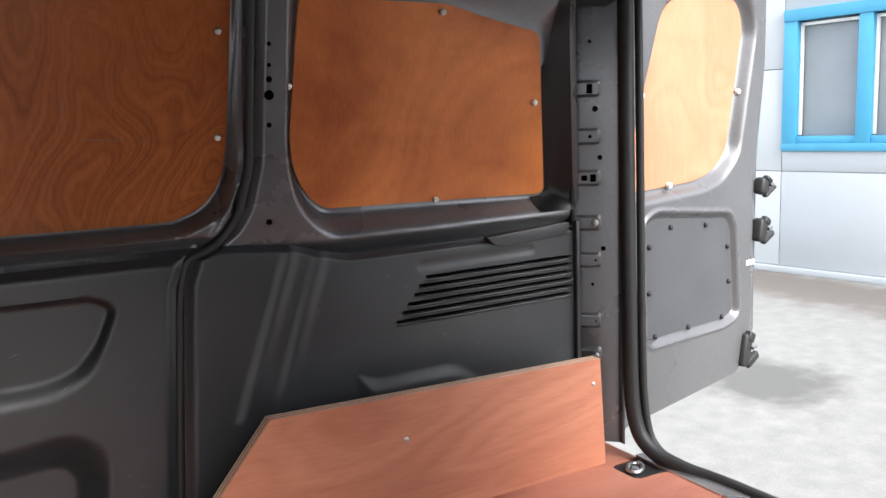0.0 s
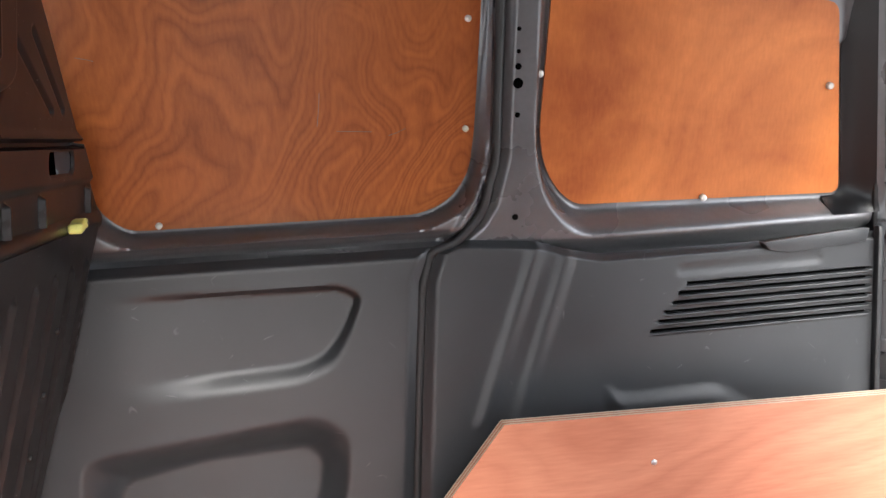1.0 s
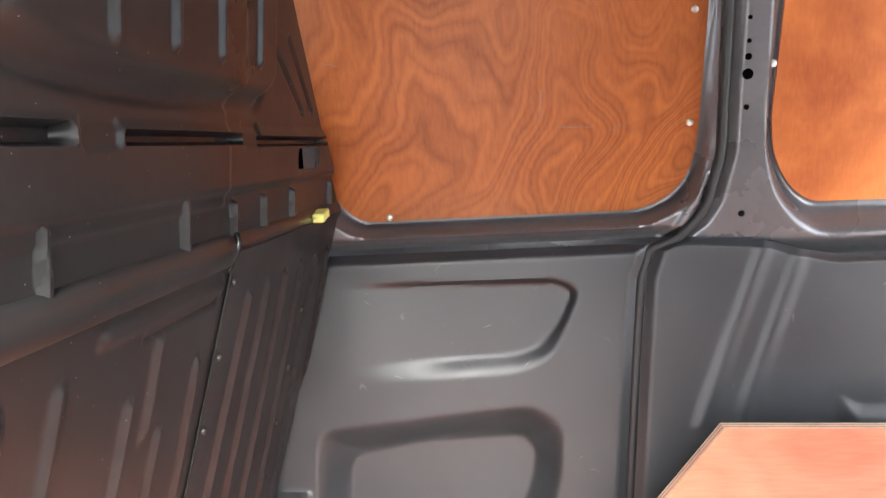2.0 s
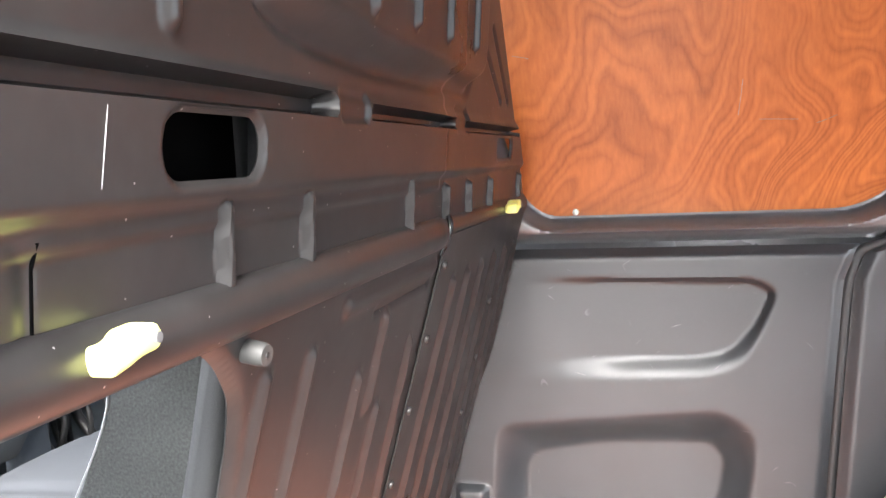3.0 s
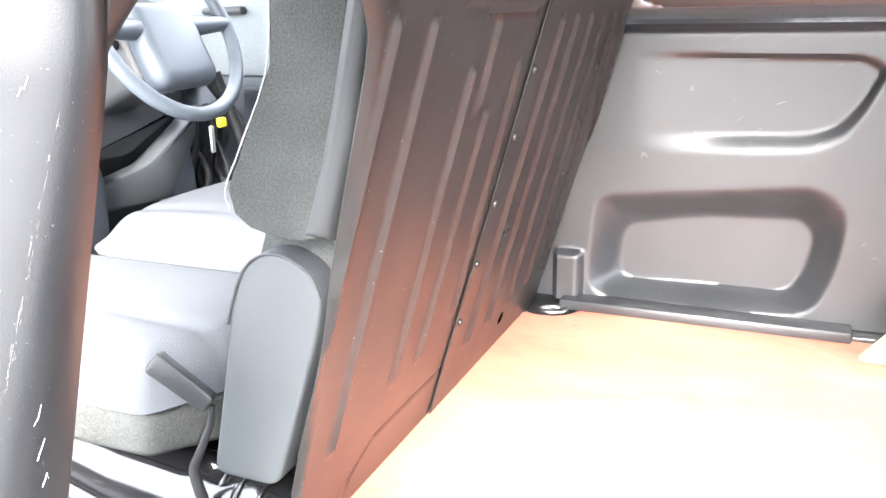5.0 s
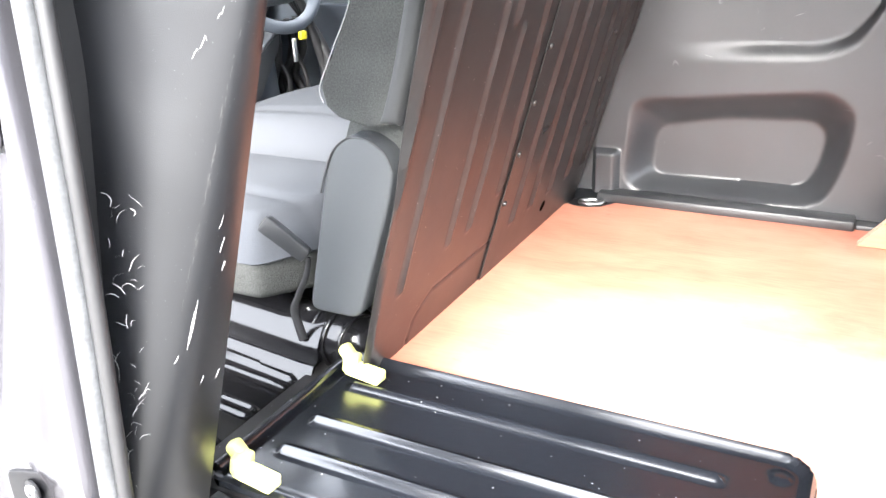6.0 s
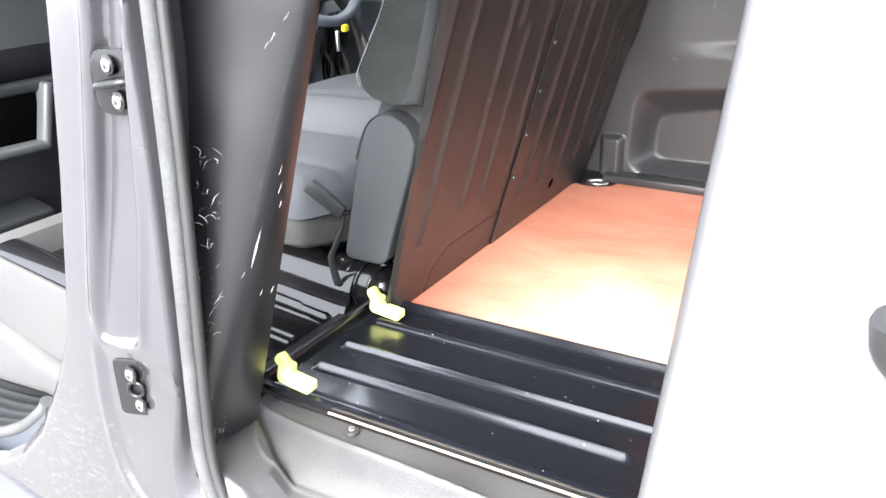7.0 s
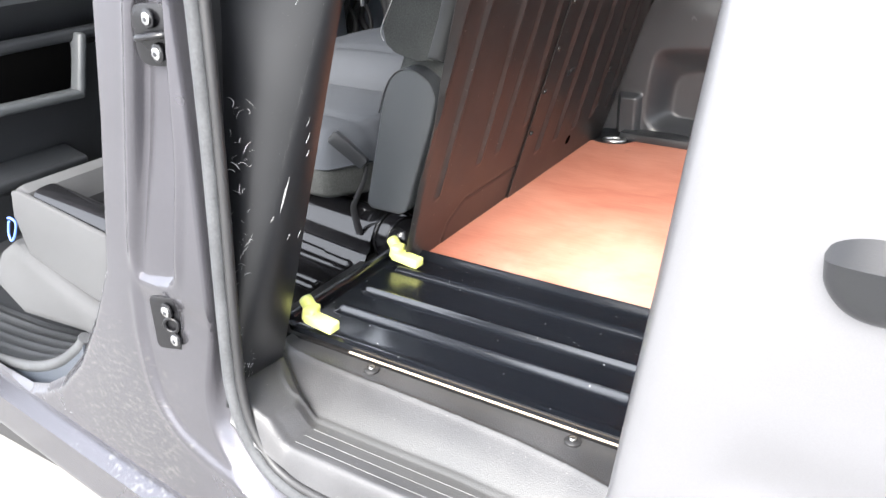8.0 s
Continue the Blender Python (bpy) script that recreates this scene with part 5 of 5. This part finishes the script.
prism("buckle_body", rounded([(-0.012, -0.042), (0.012, -0.042), (0.0145, 0.042), (-0.0145, 0.042)], 0.006), 0.018, BK, CAB_DARK, bk1, 0.003)
bx("buckle_slot", (0.02, 0.004, 0.006), BK @ Matrix.Translation((0, 0.042, 0.009)), RUBBER, bk1, 0.001)
tube("stalk", smooth_path([BK @ Vector((0, -0.045, 0.01)), (-0.318, 0.512, 0.155), (-0.337, 0.51, 0.115), (-0.35, 0.512, 0.085), (-0.345, 0.52, 0.03)], 6), [0.0035 + 0.00018 * k for k in range(25)], WEB, bk1, "black woven belt stalk", squash=0.5)
bk2 = thing("seat_belt_buckle", "red-topped seat belt buckle beside the driver seat", "buckle")
bx("buckle_body", (0.05, 0.025, 0.045), pose(-0.40, 0.86, 0.265, 0, 30, 0), CAB_DARK, bk2, 0.005)
bx("release_button", (0.012, 0.02, 0.028), pose(-0.422, 0.86, 0.285, 0, 30, 0), mat("red_plastic", (0.6, 0.03, 0.02), 0.4), bk2, 0.002)

ds = thing("driver_seat", "pale grey fabric driver seat", "seat", "cab seats")
cushion("seat_cushion", -0.9, -0.28, 0.862, 1.36, 0.12, 0.27, FABRIC_LIGHT, ds, 0.03, 0.1)
prism("backrest", [(-0.3, 0.25), (-0.2, 0.25), (-0.1, 0.6), (-0.05, 0.85), (-0.15, 0.86), (-0.24, 0.6)], 0.44, Matrix.Translation((0, 0.93, 0)) @ YZ, CAB_BLUE, ds, 0.03, n=4)

fs = thing("passenger_seat", "folded grey fabric passenger seat with black steel back", "seat", "cab seats")
prism("folded_backrest", [(-0.75, -0.06), (-0.932, -0.01), (-0.957, 0.074), (-0.945, 0.13), (-0.925, 0.14), (-0.90, 0.13), (-0.885, 0.06), (-0.75, 0.03), (-0.5, -0.035), (-0.36, -0.055), (-0.34, -0.12)], 0.46, Matrix.Translation((0, 0.168, 0)) @ YZ, FABRIC_MID, fs, 0.014, "grey fabric backrest folded forward", 3)
prism("side_bolster", [(-0.75, -0.06), (-0.93, -0.01), (-0.955, 0.074), (-0.943, 0.128), (-0.92, 0.135), (-0.675, 0.098), (-0.36, 0.06), (-0.34, -0.12)], 0.012, Matrix.Translation((0, 0.16, 0)) @ YZ, FABRIC_MID, fs, 0.008, "grey fabric side panel", 3)
prism("seat_cushion", [(-1.085, -0.12), (-1.075, -0.07), (-1.045, -0.03), (-0.985, 0.008), (-0.93, -0.005), (-0.76, -0.072), (-0.36, -0.14), (-0.4, -0.2), (-0.79, -0.158), (-1.0, -0.175)], 0.44, Matrix.Translation((0, 0.15, 0)) @ YZ, FABRIC_MID, fs, 0.03, "grey fabric cushion", 5)
bx("seat_pedestal", (0.3, 0.26, 0.22), pose(-0.52, 0.42, -0.2), CAB_DARK, fs, 0.02)


def back_at(x, y):
    """The folded backrest's pressed shell: a flat slotted pan between two rounded side tubes."""
    z = -0.034 - 0.16 * np.minimum(x + 0.5, 0) - 0.1 * np.minimum(x + 0.34, 0)
    far_tube = np.sqrt(np.maximum(0, 1 - ((y - 0.573) / 0.06) ** 2))
    near_tube = np.maximum(0, 1 - np.abs((y - 0.205) / 0.044) ** 3) ** 0.5
    z = z + 0.102 * far_tube + 0.03 * np.exp(-((y - 0.508) / 0.016) ** 2) * (1 - far_tube)
    z = z + (0.05 - 0.1 * x - z) * near_tube
    for yy, x1 in ((0.475, -0.355), (0.385, -0.36), (0.295, -0.36)):
        s = seg(x, y, (x1, yy), (-0.60, yy + 0.005))
        z = z + 0.006 * np.exp(-((s - 0.011) / 0.004) ** 2)
    for x0, x1 in ((-0.338, -0.358), (-0.395, -0.56)):
        z = z - 0.006 * (1 - sstep(0.006, 0.012, seg(x, y, (x0, 0.553), (x1, 0.553))))
    return x, y, z


sheet("back_plate", (-0.90, -0.315), (0.161, 0.633), (0.006, 0.003), back_at, SEAT_STEEL, fs, lambda x, y: rrect(x, y, -0.885, -0.318, 0.163, 0.631, 0.02), 0.006, label="gloss black pressed steel back plate")
A0, A1 = Vector((-0.345, 0.592, 0.016)), Vector((-0.23, 0.56, 0.014))
dome = tube("hinge_boss", [A0.lerp(A1, t) for t in (0, 0.25, 0.5, 0.75, 0.9, 1.0)], [0.056, 0.056, 0.052, 0.042, 0.027, 0.004], SEAT_STEEL, ms, "gloss black domed hinge boss", 28)
for k in range(3):
    c = A0.lerp(A1, 0.15 + 0.25 * k)
    t_, u_ = (A1 - A0).normalized(), Vector((0, 0, 1))
    v_ = t_.cross(u_).normalized()
    rr_ = (0.057, 0.055, 0.047)[k]
    tube("boss_rib", [c + rr_ * (math.cos(w) * v_ + math.sin(w) * t_.cross(v_)) for w in np.linspace(0, 6.283, 28, endpoint=False)], 0.004, SEAT_STEEL, dome, closed=True, seg_n=8)

dash = thing("dashboard", "dark plastic dashboard with glove box and blue-grey knee panel", "dashboard")
prism("dash_top", [(-1.6, 0.35), (-1.2, 0.35), (-1.12, 0.45), (-1.14, 0.6), (-1.25, 0.68), (-1.6, 0.7)], 1.45, Matrix.Translation((0, 0.06, 0)) @ YZ, CAB_DARK, dash, 0.02, n=3)
prism("glove_box", [(-1.5, -0.02), (-1.26, 0.0), (-1.18, 0.14), (-1.16, 0.33), (-1.5, 0.33)], 0.55, Matrix.Translation((0, 0.08, 0)) @ YZ, CAB_DARK, dash, 0.02, n=3)
bx("pocket_lip", (0.05, 0.42, 0.022), pose(-1.135, 0.28, 0.238, -2, 0, 0), HINGE_COVER, dash, 0.009, "grey shelf lip", 4)
bx("pocket_lip", (0.05, 0.022, 0.14), pose(-1.135, 0.497, 0.298, -14, 0, 0), HINGE_COVER, dash, 0.009, "grey shelf lip", 4)
# A solid black slab paints the shade inside the pocket.
bx("pocket_shade", (0.02, 0.42, 0.13), pose(-1.15, 0.285, 0.305), HOLE_SHADE, dash, 0.006)
bx("footwell_shelf", (0.3, 0.4, 0.03), pose(-1.27, 0.27, 0.1, 0, 12, 0), CAB_DARK, dash, 0.012, n=4)
bx("dash_strip", (0.03, 0.54, 0.03), pose(-1.15, 0.34, 0.36), CAB_DARK, dash, 0.012, n=4)
prism("console", [(-1.5, -0.3), (-1.1, -0.3), (-1.05, 0.1), (-1.1, 0.45), (-1.5, 0.45)], 0.22, Matrix.Translation((0, 0.66, 0)) @ YZ, CAB_DARK, dash, 0.02, n=3)
prism("knee_panel", [(-1.4, 0.02), (-1.2, 0.06), (-1.06, 0.3), (-1.06, 0.45), (-1.4, 0.45)], 0.5, Matrix.Translation((0, 0.9, 0)) @ YZ, CAB_DARK, dash, 0.02, n=3)
prism("door_bin", [(-1.0, -0.3), (-0.9, -0.3), (-0.78, 0.45), (-0.95, 0.45)], 0.04, Matrix.Translation((0, 1.48, 0)) @ YZ, CAB_BLUE, dash, 0.01)

sw = thing("steering_wheel", "blue-grey steering wheel with airbag hub", "steering wheel")
SW = Matrix.Translation((-0.83, 1.1, 0.605)) @ Matrix.Rotation(radians(65), 4, "Y")
tube("rim", [SW @ Vector((0.18 * math.cos(w), 0.18 * math.sin(w), 0)) for w in np.linspace(0, 2 * math.pi, 48, endpoint=False)], 0.0145, CAB_BLUE, sw, closed=True)
hub = bmesh.new()
box(hub, (0.17, 0.17, 0.06), SW @ Matrix.Translation((0.035, 0, -0.015)), 0.028, 5)
part("hub", hub, CAB_BLUE, sw)
for a in (90, -90):
    w = radians(a)
    tube("spoke", [SW @ Vector((0.06 * math.cos(w), 0.06 * math.sin(w), -0.01)), SW @ Vector((0.178 * math.cos(w), 0.178 * math.sin(w), 0))], [0.022, 0.015], CAB_BLUE, sw)
col = bmesh.new()
box(col, (0.12, 0.12, 0.22), SW @ Matrix.Translation((0.03, 0, -0.16)), 0.02, 3)
part("column_shroud", col, CAB_DARK, sw)
for sgn in (-1, 1):
    tube("stalk", [SW @ Vector((0.0, sgn * 0.05, -0.08)), SW @ Vector((-0.02, sgn * 0.17, -0.06))], 0.009, CAB_DARK, sw)
ky = thing("ignition_key", "metal key with a bright yellow tag in the column", "key")
bx("tag", (0.012, 0.021, 0.019), pose(-0.80, 1.2, 0.41), TAG_YELLOW, ky, 0.003)
bx("key_blade", (0.006, 0.012, 0.055), pose(-0.82, 1.19, 0.375), ZINC, ky, 0.002)
for k in range(4):
    tube("cable", smooth_path([(-0.9 - 0.03 * k, 1.32 + 0.02 * k, 0.5), (-0.86, 1.36, 0.3 + 0.02 * k), (-0.88 + 0.03 * k, 1.38, 0.12), (-0.85, 1.36 + 0.01 * k, -0.1)], 6), 0.012, RUBBER, dash)

# Lower dash as seen through the hatchway: knee panel, console block, sill strip and a loom of cables.
LOW = Matrix(((0, 0, 1, -1.0), (1, 0, 0, 0), (0, 1, 0, 0), (0, 0, 0, 1)))
prism("knee_cover", rounded([(0.99, 0.25), (1.2, 0.24), (1.3, 0.36), (1.31, 0.415), (1.14, 0.325), (1.0, 0.305)], 0.02), 0.05, LOW, HINGE_COVER, dash, 0.01, "grey knee cover")
prism("column_cover", rounded([(0.97, 0.35), (1.05, 0.50), (1.14, 0.475), (1.29, 0.42), (1.12, 0.345)], 0.015), 0.04, Matrix.Translation((-0.02, 0, 0)) @ LOW, CAB_DARK, dash, 0.008)
prism("console_block", rounded([(0.86, 0.16), (0.985, 0.16), (0.995, 0.32), (0.97, 0.385), (0.86, 0.40)], 0.03), 0.1, Matrix.Translation((-0.02, 0, 0)) @ LOW, NAVY, dash, 0.015, "dark blue-grey console end", 3)
prism("side_strip", rounded([(1.215, 0.10), (1.32, 0.10), (1.30, 0.34), (1.225, 0.345)], 0.015), 0.04, Matrix.Translation((-0.01, 0, 0)) @ LOW, CAB_BLUE, dash, 0.01, "blue-grey sill strip", 3)
loom = random.Random(9)
for k in range(8):
    y = 1.335 + 0.016 * k
    tube("cable", smooth_path([(-1.0 + loom.uniform(-0.03, 0.03), y + loom.uniform(-0.01, 0.01), z) for z in (0.42, 0.34, 0.26, 0.18, 0.1)], 5), loom.uniform(0.006, 0.012), RUBBER, dash, "black cable")
for s_, z_ in [(1.27, 0.13), (1.45, 0.1)]:
    bx("pedal", (0.03, 0.06, 0.09), pose(-1.12, s_ - 0.2, z_ - 0.2, 0, 30, 0), RUBBER, dash, 0.008)
strap = thing("lanyard", "small bright blue cord loop beside the folded seat", "cord")
tube("cord", smooth_path([(-0.975, 0.16, 0.064), (-0.955, 0.155, 0.07), (-0.946, 0.158, 0.06), (-0.958, 0.156, 0.03), (-0.972, 0.154, 0.016), (-0.982, 0.158, 0.03), (-0.972, 0.159, 0.058)], 5), 0.0026, mat("blue_cord", (0.1, 0.2, 0.6), 0.5), strap)

# ---- wear ----
SCUFF = mat("faint_scuffed_plastic", (0.05, 0.05, 0.05), 0.6, var=0.6, bump=0.0)
FINE_SCRATCH = mat("fine_scratch", (0.15, 0.15, 0.15), 0.6, var=0.6, bump=0.0)
SCRATCH = mat("pale_scratched_plastic", (0.3, 0.3, 0.3), 0.6, var=0.6, bump=0.0)


def pillar_pt(s, z, lift=0.0006):
    x, y, _ = pillar_at(np.array(float(s)), np.array(float(z)))
    return Vector((float(x) + lift * 0.7, float(y) - lift * 0.7, z))


def scratch(pts, r, material=SCRATCH):
    tube("scratch", [pillar_pt(s, z) for s, z in pts], [0.7 * r * (0.4 + 0.6 * math.sin(math.pi * (i + 0.5) / len(pts))) for i in range(len(pts))], material, pil, seg_n=5, squash=0.35)


rnd = random.Random(4)
for k in range(70):
    s, z = 0.04 + 0.2 * rnd.random() ** 1.5, 0.02 + 0.42 * rnd.random()
    a, n, curl = rnd.uniform(0.4, 2.4), rnd.uniform(0.005, 0.022), rnd.uniform(-2.2, 2.2)
    pts = [(s, z)]
    for t in range(7):
        a += curl / 7 + rnd.uniform(-0.35, 0.35)
        pts.append((pts[-1][0] + 5 * n / 7 * math.cos(a), pts[-1][1] + n / 7 * math.sin(a)))
    scratch([(max(0.015, u), max(-0.02, v)) for u, v in pts], rnd.choice((0.0002, 0.0003, 0.0004, 0.0007)))
for k in range(9):
    s, z = rnd.uniform(0.3, 0.95), rnd.uniform(0.05, 0.6)
    scratch([(s + 0.03 * t, z + rnd.uniform(0.004, 0.016) * t) for t in np.linspace(0, 1, 4)], rnd.uniform(0.0003, 0.0008))
for k in range(70):
    t0, off, n = rnd.random(), rnd.gauss(0, 0.008), rnd.uniform(0.006, 0.04)
    scratch([(0.71 - 0.22 * (t0 + d) + off + rnd.uniform(-0.003, 0.003), 0.59 - 0.26 * (t0 + d)) for d in np.linspace(0, n, 4)], rnd.uniform(0.0001, 0.00022), SCUFF)
for d in range(4):
    scratch([(0.6 - 0.01 * d + 0.02 * t, 0.30 + 0.035 * t - 0.006 * d) for t in np.linspace(0, 1, 5)], 0.0005)
for k in range(60):
    s, z = rnd.uniform(0.03, 0.6) ** 1.3, 0.0 + 0.05 * rnd.random() ** 1.5
    a, n = rnd.uniform(-0.6, 1.4), rnd.uniform(0.003, 0.012)
    scratch([(s + 4 * n * t * math.cos(a), z + n * t * math.sin(a) + rnd.uniform(0, 0.002)) for t in np.linspace(0, 1, 4)], rnd.uniform(0.0003, 0.0008))
tube("scratch", [(float(upper_at(np.array(y), np.array(z))[0]) + 0.0004, y, z) for y, z in [(0.277, 0.797), (0.2755, 0.785), (0.274, 0.772), (0.2725, 0.759)]], [0.0001, 0.00025, 0.0002, 0.0001], SCRATCH, blk, seg_n=5)
for pts in ([(0.41, 0.8105), (0.44, 0.809), (0.474, 0.807)], [(0.504, 0.799), (0.52, 0.804), (0.536, 0.811)], [(0.375, 0.82), (0.379, 0.85), (0.382, 0.88)], [(-0.02, 0.95), (0.0, 0.946), (0.01, 0.943)]):
    tube("scratch", smooth_path([(x, board_y(z) - 0.0003, z) for x, z in pts], 4), 0.0005, FINE_SCRATCH, fb, seg_n=5)
wear = random.Random(21)
for k in range(26):
    if k % 2:
        x, z, f, host = wear.uniform(0.0, 0.42), wear.uniform(0.31, 0.56), fpanel_at, fd
    else:
        x, z, f, host = wear.uniform(0.95, 1.4), wear.uniform(0.3, 0.54), lining_at, lin
    a, n = wear.uniform(-0.7, 0.7), wear.uniform(0.004, 0.022)
    pts = [(x + n * t * math.cos(a), z + n * t * math.sin(a) + wear.uniform(0, 0.0015)) for t in (0, 0.33, 0.66, 1)]
    tube("scratch", [(u, float(f(np.array(u), np.array(v))[1]) - 0.0002, v) for u, v in pts], [0.0001, 0.0004, 0.0004, 0.0001], FINE_SCRATCH, host, seg_n=4)
